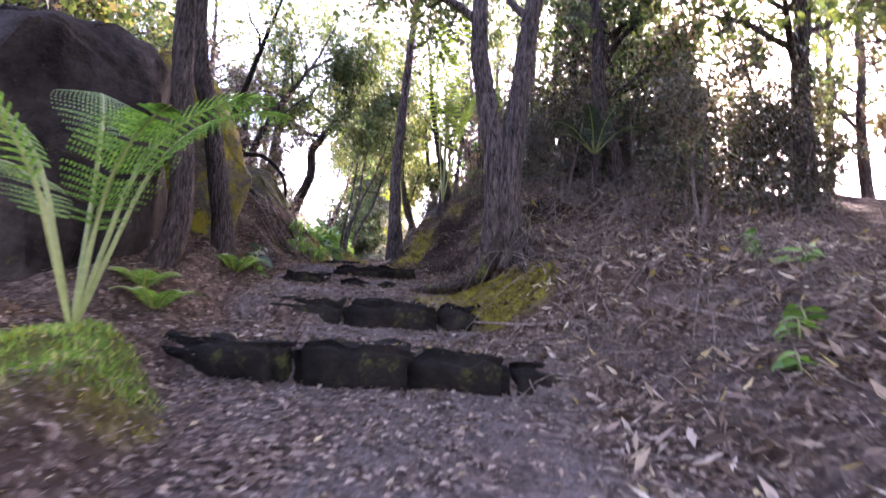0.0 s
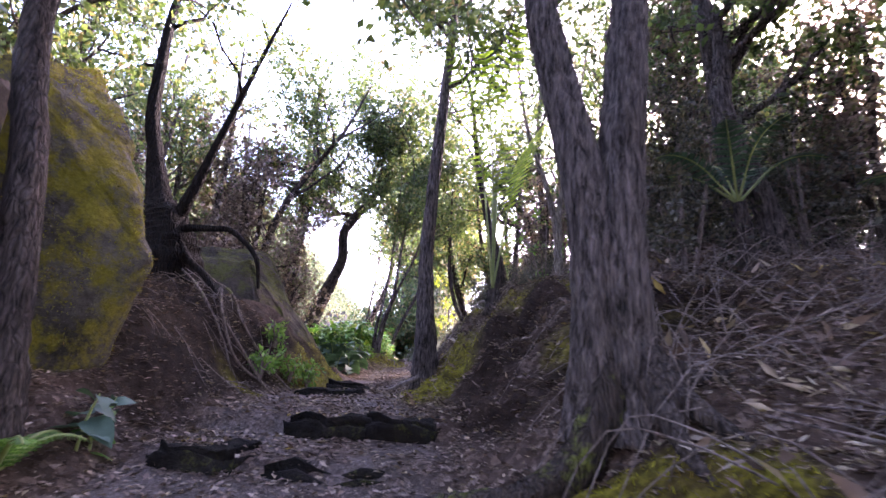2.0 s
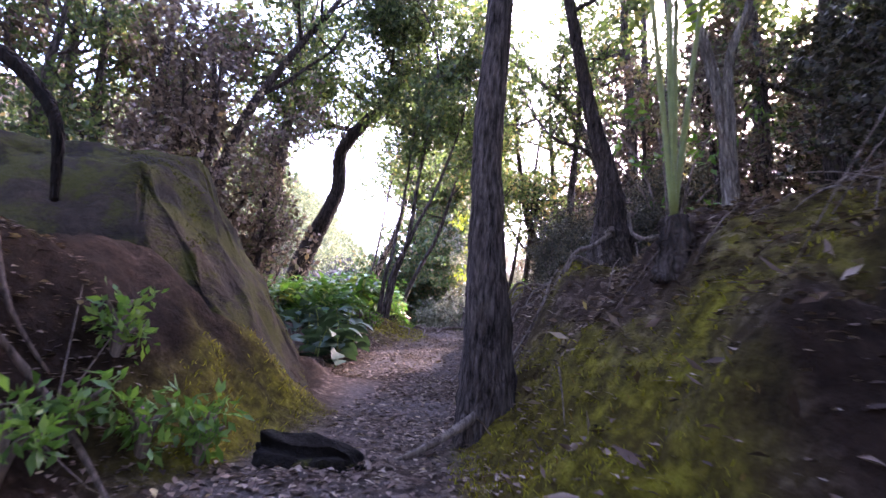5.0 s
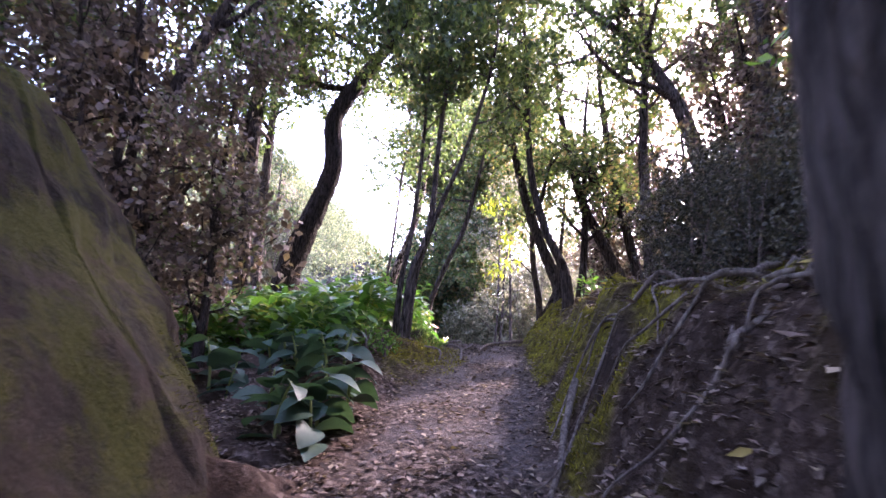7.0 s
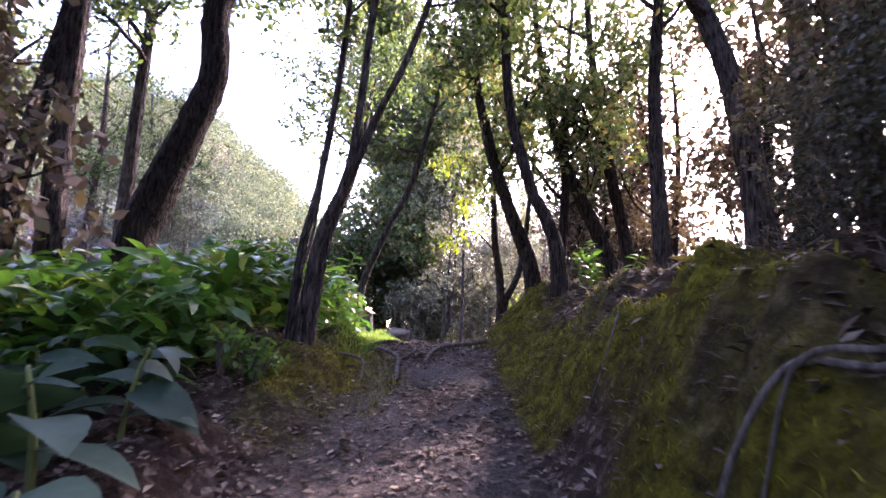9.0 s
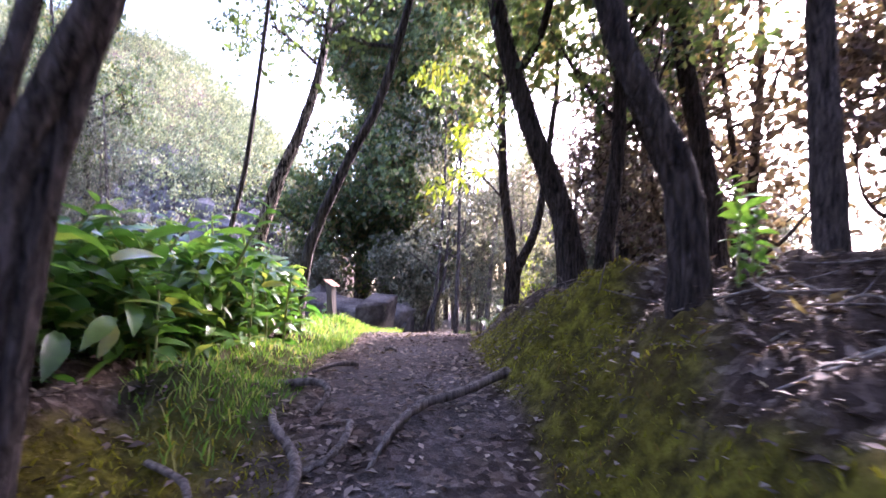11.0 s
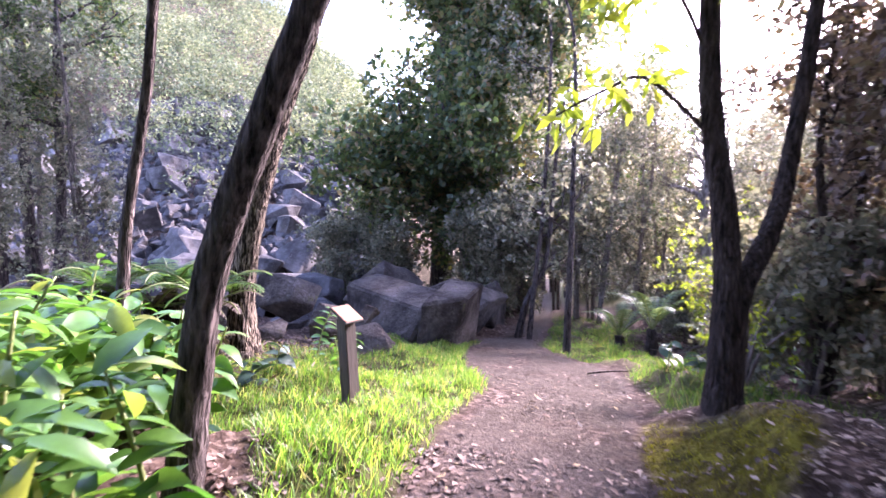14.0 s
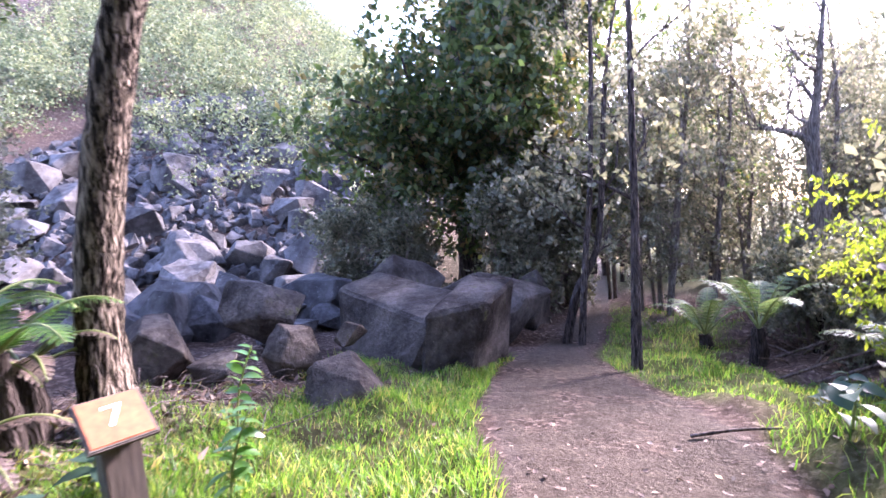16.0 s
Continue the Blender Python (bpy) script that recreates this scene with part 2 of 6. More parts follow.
M_FERN = leaf_material("fern_leaf", [(0.0, (0.05, 0.11, 0.03)), (0.6, (0.09, 0.18, 0.04)), (1.0, (0.16, 0.25, 0.06))], 0.5, 0.45)
M_FERN_LIME = leaf_material("lime_fern", [(0.0, (0.12, 0.2, 0.03)), (0.6, (0.2, 0.31, 0.04)), (1.0, (0.3, 0.38, 0.07))], 0.6, 0.45)
M_FERN_PALE = leaf_material("pale_fern", [(0.0, (0.08, 0.12, 0.06)), (0.6, (0.13, 0.18, 0.09)), (1.0, (0.22, 0.25, 0.15))], 0.4, 0.5)
M_GRASS = leaf_material("grass_blade", [(0.0, (0.045, 0.1, 0.018)), (0.5, (0.1, 0.2, 0.032)), (0.8, (0.19, 0.28, 0.055)), (1.0, (0.32, 0.27, 0.13))], 0.55, 0.5)
M_MOSS = leaf_material("moss_blade", [(0.0, (0.065, 0.05, 0.01)), (0.45, (0.17, 0.155, 0.018)), (0.8, (0.3, 0.27, 0.03)), (1.0, (0.16, 0.09, 0.035))], 0.35, 0.8, 0.1)
# darker copy of moss_blade, with the rocks' shade put into its colour
M_MOSS_DARK = leaf_material("shaded_moss", [(0.0, (0.02, 0.02, 0.007)), (0.5, (0.06, 0.064, 0.013)), (0.9, (0.13, 0.13, 0.022)), (1.0, (0.08, 0.055, 0.025))], 0.25, 0.85, 0.1)
M_LITTER = leaf_material("fallen_leaf", [(0.0, (0.032, 0.019, 0.015)), (0.4, (0.11, 0.07, 0.056)), (0.75, (0.21, 0.145, 0.117)), (0.94, (0.32, 0.245, 0.2)), (1.0, (0.36, 0.26, 0.08))], 0.12, 0.75, 0.25)
M_STRAW = leaf_material("dry_straw", [(0.0, (0.16, 0.12, 0.1)), (0.5, (0.34, 0.27, 0.22)), (1.0, (0.55, 0.46, 0.38))], 0.15, 0.7, 0.25)
M_TWIG = bark_material("twig_bark", (0.05, 0.038, 0.034), (0.27, 0.215, 0.19), furrow=0.0)


# ---- geometry helpers ----
rng = np.random.default_rng(7)


def part(name, geo, material, parent=None, label="", smooth=True):
    """Links (verts, faces) or a bmesh as one mesh object, under a thing or a part."""
    me = bpy.data.meshes.new(name)
    if isinstance(geo, bmesh.types.BMesh):
        geo.to_mesh(me)
        geo.free()
    else:
        v, f = geo
        me.from_pydata(np.asarray(v, float).tolist(), [], f.tolist() if isinstance(f, np.ndarray) else f)
    me.materials.append(material)
    if smooth:
        me.polygons.foreach_set("use_smooth", np.ones(len(me.polygons), bool))
    me.update()
    ob = new(name, me)
    if parent is not None:
        ob.parent = parent
    if label:
        ob["label"] = label
    return ob


def thing(name, label, category, at=(0, 0, 0), group="", turn=0.0, size=1.0):
    ob = new(name)
    ob.empty_display_size = 0.1
    ob.matrix_basis = pose(*at, 0, 0, turn) @ Matrix.Diagonal((size, size, size, 1))
    return tagged(ob, label, category, group)


def join(geos):
    vs, fs, n = [], [], 0
    for v, f in geos:
        vs.append(np.asarray(v))
        fs += [[i + n for i in q] for q in (f.tolist() if isinstance(f, np.ndarray) else f)]
        n += len(v)
    return np.concatenate(vs), fs


def hash2(ix, iy, seed):
    h = np.sin(ix * 127.1 + iy * 311.7 + seed * 74.7) * 43758.5453
    return h - np.floor(h)


def lumps(x, y, scale, seed=0):
    """Smooth value noise, -1 to 1."""
    x, y = np.asarray(x) * scale, np.asarray(y) * scale
    ix, iy = np.floor(x), np.floor(y)
    fx, fy = x - ix, y - iy
    fx, fy = fx * fx * (3 - 2 * fx), fy * fy * (3 - 2 * fy)
    a, b = hash2(ix, iy, seed), hash2(ix + 1, iy, seed)
    c, d = hash2(ix, iy + 1, seed), hash2(ix + 1, iy + 1, seed)
    return 2 * (a * (1 - fx) * (1 - fy) + b * fx * (1 - fy) + c * (1 - fx) * fy + d * fx * fy) - 1


def smoothed(points, n):
    """Points on a smooth line through the given ones."""
    p = np.asarray(points, float)
    t = np.linspace(0, len(p) - 1, n)
    i = np.clip(t.astype(int), 0, len(p) - 2)
    f = (t - i)[:, None]
    p0, p1, p2, p3 = p[np.clip(i - 1, 0, None)], p[i], p[i + 1], p[np.clip(i + 2, None, len(p) - 1)]
    return 0.5 * (2 * p1 + (p2 - p0) * f + (2 * p0 - 5 * p1 + 4 * p2 - p3) * f ** 2 + (3 * p1 - p0 - 3 * p2 + p3) * f ** 3)


def tube(points, radii, sides=9, steps=None, rough=0.08, seed=0, flare=0.0):
    """A tapered, knobbly limb along a smooth line."""
    r0 = np.random.default_rng(seed)
    k = steps or max(4, 4 * (len(points) - 1))
    p = smoothed(points, k)
    r = np.interp(np.linspace(0, 1, k), np.linspace(0, 1, len(radii)), radii)
    d = np.gradient(p, axis=0)
    d /= np.linalg.norm(d, axis=1)[:, None] + 1e-9
    ref = np.array([0.31, 0.95, 0.02]) if abs(d[0][2]) > 0.6 else np.array([0, 0, 1.0])
    s = np.cross(d, ref)
    s /= np.linalg.norm(s, axis=1)[:, None] + 1e-9
    u = np.cross(s, d)
    a = np.linspace(0, 2 * np.pi, sides, endpoint=False)
    ridge = 1 + rough * r0.normal(size=sides)[None, :] + rough * r0.normal(size=(k, sides)) * 0.7
    if flare:
        fl = np.exp(-np.linspace(0, 6, k))[:, None]
        ridge = ridge + flare * fl * (1 + 0.8 * np.sin(a * 3 + seed))[None, :]
    rr = r[:, None] * ridge
    v = p[:, None, :] + rr[..., None] * (np.cos(a)[None, :, None] * s[:, None, :] + np.sin(a)[None, :, None] * u[:, None, :])
    v = v.reshape(-1, 3)
    i, j = np.meshgrid(np.arange(k - 1), np.arange(sides), indexing="ij")
    j2 = (j + 1) % sides
    f = np.stack([i * sides + j, i * sides + j2, (i + 1) * sides + j2, (i + 1) * sides + j], -1).reshape(-1, 4).tolist()
    f.append([(k - 1) * sides + q for q in range(sides)])
    f.append([q for q in range(sides)][::-1])
    return v, f


def unit(v):
    return v / (np.linalg.norm(v, axis=-1, keepdims=True) + 1e-9)


def leaves(pos, way, length, wide=0.3, fold=0.07, r0=None):
    """One folded leaf of two triangles at each place."""
    r0 = r0 or rng
    n = len(pos)
    d = unit(way)
    s = unit(np.cross(d, unit(r0.normal(size=(n, 3)))))
    nn = np.cross(s, d)
    L = np.broadcast_to(np.asarray(length, float), (n,))[:, None]
    mid = pos + d * L * 0.48
    v = np.stack([pos, mid + s * L * wide + nn * L * fold, pos + d * L, mid - s * L * wide + nn * L * fold], 1).reshape(-1, 3)
    b = np.arange(n)[:, None] * 4
    f = np.concatenate([b + np.array([[0, 1, 2]]), b + np.array([[0, 2, 3]])], 0)
    return v, f


def cloud(centres, count, spread, length, r0, drop=-0.2, wide=0.3):
    """Leaves in rosettes of nine, gathered round the centres."""
    c = np.asarray(centres)
    tufts = max(1, count // 9)
    hub = np.repeat(c, tufts, 0) + r0.normal(size=(len(c) * tufts, 3)) * np.asarray(spread) * 0.95
    out = np.repeat(unit(r0.normal(size=hub.shape) + np.array([0, 0, 0.5])), 9, 0)
    way = r0.normal(size=out.shape) * 0.75 + out * 0.6 + np.array([0, 0, drop])
    pos = np.repeat(hub, 9, 0) + unit(way) * length * 0.25 + r0.normal(size=out.shape) * length * 0.35
    return leaves(pos, way, length * (0.6 + 0.7 * r0.random(len(pos))), wide, r0=r0)


def rock_mesh(seed, size, facets=16, detail=2, rough=0.035):
    """A broken boulder: a hull of few points, chamfered and roughened."""
    r0 = np.random.default_rng(seed)
    p = unit(r0.normal(size=(facets, 3))) * (0.8 + 0.3 * r0.random((facets, 1)))
    p *= np.asarray(size) / 2
    bm = bmesh.new()
    for q in p:
        bm.verts.new(q)
    res = bmesh.ops.convex_hull(bm, input=bm.verts)
    loose = [v for v in bm.verts if not v.link_faces]
    bmesh.ops.delete(bm, geom=loose, context="VERTS")
    bmesh.ops.dissolve_limit(bm, angle_limit=radians(14), verts=bm.verts, edges=bm.edges)
    bmesh.ops.bevel(bm, geom=list(bm.edges), offset=min(size) * 0.018, segments=1, affect="EDGES", clamp_overlap=True)
    bmesh.ops.triangulate(bm, faces=bm.faces)
    if detail:
        bmesh.ops.subdivide_edges(bm, edges=list(bm.edges), cuts=detail, use_grid_fill=True)
    m = min(size)
    for v in bm.verts:
        q = v.co * (2.2 / m)
        v.co += v.co.normalized() * m * rough * (noise.noise(q + Vector((seed, 0, 0))) + 0.5 * noise.noise(q * 3.1) + 0.3 * noise.noise(q * 8))
    return bm


# ---- ground ----
PATH_Y = [-12, -3, 0, 1.8, 3.2, 3.3, 4.42, 4.52, 5.1, 5.85, 5.95, 6.63, 6.74, 8.5, 10, 11.3, 12.2, 13.3, 14.8, 16.0, 17.0, 18.6, 20, 22, 24.6, 26.5, 28.7, 32, 45, 400]
PATH_Z = [-1.6, -0.35, 0.0, 0.18, 0.4, 0.61, 0.78, 0.97, 1.1, 1.23, 1.32, 1.41, 1.56, 1.76, 1.88, 2.0, 2.13, 2.27, 2.5, 2.71, 2.88, 2.88, 2.86, 2.7, 2.36, 2.08, 1.78, 1.66, 1.5, 0.5]
EDGE_Y = [-12, 0, 2, 3.2, 4.5, 6, 8, 10, 11.4, 14, 16.5, 19.3, 21.5, 22.8, 24.3, 25.8, 27.5, 29, 32, 60]
EDGE_L = [-1.2, -1.1, -1.15, -1.7, -1.85, -2.0, -2.25, -1.95, -2.4, -2.65, -2.65, -2.9, -2.95, -2.9, -3.45, -3.62, -3.75, -3.4, -3.2, -3.2]
EDGE_R = [1.2, 1.1, 1.2, 1.1, 0.35, -0.15, -0.85, -1.1, -1.35, -1.35, -1.6, -1.85, -1.85, -1.65, -1.72, -2.3, -2.85, -2.75, -2.6, -2.6]
RISE_Y = [-12, 0, 3, 5.7, 8, 9.5, 11, 12.4, 14, 16, 18, 19.6, 21.5, 23, 60]
RISE_R = [0.3, 0.3, 0.55, 0.6, 1.0, 1.25, 1.15, 0.85, 0.9, 0.7, 0.44, 0.46, 0.22, 0.04, 0.0]
WIDE_R = [2.5, 2.2, 1.8, 1.3, 1.6, 1.2, 0.9, 0.6, 0.6, 0.75, 0.55, 0.8, 0.7, 0.6, 0.6]
SLOPE_R = [0.1, 0.1, 0.12, 0.14, 0.2, 0.3, 0.35, 0.3, 0.25, 0.14, 0.1, 0.08, 0.03, -0.02, 0.0]
LEFT_Y = [-12, 0, 1.2, 2.0, 2.9, 3.3, 4.5, 6, 7.2, 8.2, 9.5, 10.15, 10.6, 11.2, 13, 14.6, 15.5, 16.4, 17.5, 20, 23, 60]
RISE_L = [0.2, 0.2, 0.25, 0.3, 0.25, 0.2, 0.25, 0.35, 0.8, 1.1, 0.95, 0.6, 0.3, 0.1, 0.06, 0.15, 0.25, 0.2, 0.06, 0.04, 0.0, 0.0]
WIDE_L = [0.8, 0.6, 0.45, 0.4, 0.4, 0.5, 0.6, 0.8, 1.0, 1.1, 1.15, 1.1, 0.8, 0.5, 0.5, 0.4, 0.35, 0.4, 0.5, 0.6, 0.6, 0.6]
SLOPE_L = [0.1, 0.1, 0.1, 0.1, 0.12, 0.15, 0.2, 0.25, 0.15, 0.05, 0.05, 0.05, 0.05, 0.0, -0.02, -0.05, -0.08, -0.08, -0.05, -0.02, 0.0, 0.0]


def ease(t):
    t = np.clip(t, 0, 1)
    return t * t * (3 - 2 * t)


def edges(y):
    return np.interp(y, EDGE_Y, EDGE_L), np.interp(y, EDGE_Y, EDGE_R)


def hill(x, y):
    d = 0.55 * -(x + 9) + 0.83 * (y - 32)
    e = -x - 4 - 0.22 * (y - 32)
    lo = np.minimum(0.52 * d, 1.1 * e)
    return np.clip(lo, 0, 46) + np.where(lo > 46, (lo - 46) * 0.1, 0)


def height(x, y, fine=True):
    x, y = np.asarray(x, float), np.asarray(y, float)
    z = np.interp(y, PATH_Y, PATH_Z)
    # steps fade out to an even slope away from the trail
    even = np.interp(y, [-12, -3, 0, 1.8, 3.25, 4.5, 5.5, 6.7, 8.5], [-1.6, -0.35, 0, 0.18, 0.5, 0.92, 1.2, 1.5, 1.78])
    l, r = edges(y)
    out = np.maximum(np.maximum(l - x, x - r), 0)
    z = np.where(y < 8.5, z + (even - z) * ease(out / 0.4), z)
    tr = (x - r) / np.interp(y, RISE_Y, WIDE_R)
    tl = (l - x) / np.interp(y, LEFT_Y, WIDE_L)
    z = z + np.interp(y, RISE_Y, RISE_R) * ease(tr) + np.interp(y, RISE_Y, SLOPE_R) * np.clip(x - r - np.interp(y, RISE_Y, WIDE_R) * 0.8, 0, 2.6)
    z = z + np.interp(y, LEFT_Y, RISE_L) * ease(tl) + np.interp(y, LEFT_Y, SLOPE_L) * np.clip(l - x - np.interp(y, LEFT_Y, WIDE_L) * 0.8, 0, 6)
    z = z + hill(x, y)
    ledge = ease((x - r) / 0.25) * ease((r + 1.6 + np.clip(10 - y, 0, 1.5) - x) / 0.6) * ease((y - 6.0) / 1.0) * ease((19 - y) / 1.5)
    z = z + ledge * (0.16 * np.abs(lumps(x, y, 1.9, 15)) + 0.09 * np.abs(lumps(x, y, 4.3, 16)) - 0.09)
    near = ease((x - r - 0.15) / 0.3) * ease((r + 3.0 - x) / 0.8) * ease((y - 5.9) / 0.8) * ease((9.6 - y) / 0.8)
    z = z + near * (0.2 * np.abs(lumps(x, y, 1.7, 25)) + 0.13 * np.abs(lumps(x + 0.3 * y, y, 3.9, 26)) - 0.13)
    side = ease(out / 0.5)
    z = z + (0.03 + 0.1 * side) * lumps(x, y, 0.9, 1) * 0.6 + (0.012 + (0.07 + 0.05 * (y > 9) * (y < 18)) * side) * lumps(x, y, 2.7, 2)
    if fine:
        z = z + (0.008 + (0.035 + 0.02 * (y > 9) * (y < 18)) * side) * lumps(x, y, 7, 3) + 0.006 * lumps(x, y, 21, 4)
    return z


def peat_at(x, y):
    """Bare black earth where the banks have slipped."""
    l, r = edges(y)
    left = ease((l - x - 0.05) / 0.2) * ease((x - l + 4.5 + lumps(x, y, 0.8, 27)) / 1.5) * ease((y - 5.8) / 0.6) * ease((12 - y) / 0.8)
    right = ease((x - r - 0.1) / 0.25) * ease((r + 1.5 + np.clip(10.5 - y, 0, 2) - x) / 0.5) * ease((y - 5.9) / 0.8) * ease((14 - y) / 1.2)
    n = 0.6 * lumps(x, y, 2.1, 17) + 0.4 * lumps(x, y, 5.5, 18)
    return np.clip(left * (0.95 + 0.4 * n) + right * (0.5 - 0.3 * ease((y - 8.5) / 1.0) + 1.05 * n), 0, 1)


def moss_at(x, y):
    l, r = edges(y)
    n = 0.5 * lumps(x, y, 1.3, 11) + 0.4 * lumps(x, y, 4, 12)
    bank = ease((x - r) / 0.12) * ease((r + 1.35 - 0.25 * ease((y - 13) / 2) - 0.3 * ease((y - 15.0) / 1.0) - x + 0.55 * lumps(x, y, 1.1, 13)) / 0.5) * ease((y - 9.5) / 2) * ease((22 - y) / 1.2) * np.clip(0.75 + 1.5 * lumps(x, y, 2.3, 14) + ease((y - 15) / 2), 0, 1)
    bank = bank * (1 - 0.85 * peat_at(x, y))
    mound = ease(1.5 - ((x + 1.85) / 0.6) ** 2 - ((y - 2.1) / 0.65) ** 2)
    root = ease(1.5 - ((x - 0.55) / 0.75) ** 2 - ((y - 4.85) / 0.55) ** 2)
    lbank = ease((l - x + 0.15) / 0.2) * ease((x - l + 0.9) / 0.6) * ease((y - 7.6) / 0.7) * ease((10.6 - y) / 0.5)
    tuft = ease(1.6 - ((x + 2.75) / 0.45) ** 2 - ((y - 15.4) / 1.1) ** 2)
    patch = ease((x - r) / 0.3) * ease((r + 2.4 - x) / 0.6) * ease((y - 6) / 0.8) * ease((9.8 - y) / 0.8) * np.clip(lumps(x, y, 1.6, 19) * 2, 0, 1)
    bank = np.maximum(bank, patch * 0.55)
    rim = ease((x - r + 0.1) / 0.2) * ease((r + 0.95 - x) / 0.5) * ease((y - 6.6) / 1.2) * ease((11 - y))
    return np.clip((np.maximum.reduce([bank, mound, root, lbank * 0.35, tuft, rim * 0.7]) + 0.95 * n - 0.2 + 0.45 * bank * ease((y - 13.5) / 1.0)) * 1.5, 0, 1) * (np.maximum.reduce([bank, mound, root, lbank, tuft, rim]) > 0.03)


def grass_at(x, y):
    l, r = edges(y)
    n = 0.5 * lumps(x, y, 1.1, 21) + 0.3 * lumps(x, y, 3.1, 22)
    left = ease((l - x + 0.05) / 0.25) * ease((y - 16.1) / 1.0) * ease((x - l + 1.05 + 0.3 * ease((y - 20) / 1.0)) / 0.6) * ease((28 - y) / 3)
    meadow = ease((l - x) / 0.3) * ease((y - 20.5) / 1.0) * ease((x + 6.5) / 1.5) * ease((27 - y) / 2)
    right = ease((x - r) / 0.3) * ease((y - 21.8) / 1.0) * ease((r + 2.6 - x) / 1.3) * ease((34 - y) / 4)
    mound = ease(1.4 - ((x + 1.85) / 0.5) ** 2 - ((y - 2.15) / 0.55) ** 2)
    return np.clip((np.maximum.reduce([left, meadow, right, mound]) + 1.0 * n - 0.3) * 1.5, 0, 1) * (np.maximum.reduce([left, meadow, right, mound]) > 0.03)


def build_ground():
    def axis(stops):
        out = []
        for a, b, step in stops:
            out += list(np.arange(a, b, step))
        return np.array(out + [stops[-1][1]])
    xs = axis([(-400, -100, 50), (-100, -40, 10), (-40, -14, 2), (-14, -6, 0.5), (-6, -4, 0.16), (-4, 1.6, 0.055), (1.6, 4, 0.12), (4, 12, 0.5), (12, 40, 3), (40, 100, 15), (100, 400, 50)])
    ys = axis([(-400, -60, 40), (-60, -12, 6), (-12, -1, 0.5), (-1, 24, 0.055), (24, 34, 0.14), (34, 60, 1.0), (60, 140, 4), (140, 800, 40)])
    X, Y = np.meshgrid(xs, ys)
    x, y = X.ravel(), Y.ravel()
    z = height(x, y)
    nx, ny = len(xs), len(ys)
    i, j = np.meshgrid(np.arange(ny - 1), np.arange(nx - 1), indexing="ij")
    f = np.stack([i * nx + j, i * nx + j + 1, (i + 1) * nx + j + 1, (i + 1) * nx + j], -1).reshape(-1, 4)
    ob = part("ground", (np.stack([x, y, z], 1), f), M_GROUND)
    tagged(ob, "leaf-strewn forest floor with a trodden trail and mossy banks", "ground", kind="structure")
    l, r = edges(y)
    inside = ease(np.minimum(x - l, r - x) / 0.25 + 0.4 + 0.4 * lumps(x, y, 3, 5))
    inside = np.where(y < 4, np.maximum(inside, 0.6 * ease((x - r + 3) / 1.5) * (x > 0)), inside)
    dirt = inside * ease((y - 19.5) / 2.5)
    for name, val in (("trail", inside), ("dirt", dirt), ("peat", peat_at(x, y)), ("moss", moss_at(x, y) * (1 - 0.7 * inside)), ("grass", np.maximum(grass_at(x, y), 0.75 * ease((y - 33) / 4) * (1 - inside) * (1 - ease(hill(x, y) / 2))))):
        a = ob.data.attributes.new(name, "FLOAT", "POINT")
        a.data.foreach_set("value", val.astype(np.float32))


build_ground()


def G(x, y):
    return float(height(x, y))


# ---- trees ----
def grow(r0, base, way, length, radius, depth, tips, geos, droop=0.0):
    """A limb with its side twigs; remembers the tips."""
    way = way / np.linalg.norm(way)
    pts = [base]
    d = way.copy()
    for i in range(4):
        d = unit(d + r0.normal(size=3) * 0.22 + np.array([0, 0, 0.1 - droop]))
        pts.append(pts[-1] + d * length / 4)
    geos.append(tube(pts, [radius, radius * 0.35], 6 if depth else 4, 9 if depth else 5, 0.06, int(r0.integers(1e6))))
    if depth:
        for i in range(4):
            k = r0.uniform(0.35, 1.0)
            p = smoothed(pts, 21)[int(k * 20)]
            grow(r0, p, d + unit(r0.normal(size=3)) * 1.1, length * r0.uniform(0.4, 0.7), radius * 0.45, depth - 1, tips, geos, droop)
    tips += [pts[-1], pts[-2], pts[2]]


def tree(label, trunks, bark, crowns, at, seed, limbs=7, limb_len=1.8, low=0.45, leaf=M_LEAF, per=40, leaf_len=0.085, spread=0.27, name="tree", flare=0.2, extra=(), dead=False, category="tree", joined=False):
    """trunks: lines of points (from the base) with radii; limbs leave them above `low` of their length.
    joined: trunk and limbs are one body, for trees seen from afar."""
    r0 = np.random.default_rng(seed)
    ob = thing(name, label, category, at)
    tips = []
    for k, (pts, radii) in enumerate(trunks):
        stem = [tube(pts, radii, 8 if joined else 14, 10 * len(pts), 0.07, seed + k, flare)]
        line = smoothed(pts, 60)
        droops = line[-1][2] < line[:, 2].max() - 0.2
        for i in range(0 if droops else limbs):
            geos = []
            u = low + (0.98 - low) * (i + r0.random()) / limbs
            p = line[int(u * 59)]
            a = r0.uniform(0, 2 * np.pi)
            rad = np.interp(u, np.linspace(0, 1, len(radii)), radii) * 0.55
            grow(r0, p, np.array([np.cos(a), np.sin(a), r0.uniform(0.15, 0.9)]), limb_len * r0.uniform(0.6, 1.2), max(rad, 0.012), 1 if limbs > 4 or name == "shrub" else 0, tips, geos)
            if joined:
                stem += geos
            else:
                part("limb", join(geos), bark, ob)
        part("trunk", join(stem), bark, ob)
        tips += [] if droops else [line[-1]]
    if not dead and len(tips):
        c = np.array(tips + [np.array(e, float) for e in extra])
        tagged(part("crown", cloud(c, per, spread, leaf_len, r0), leaf, ob), kind="stuff")
    return ob


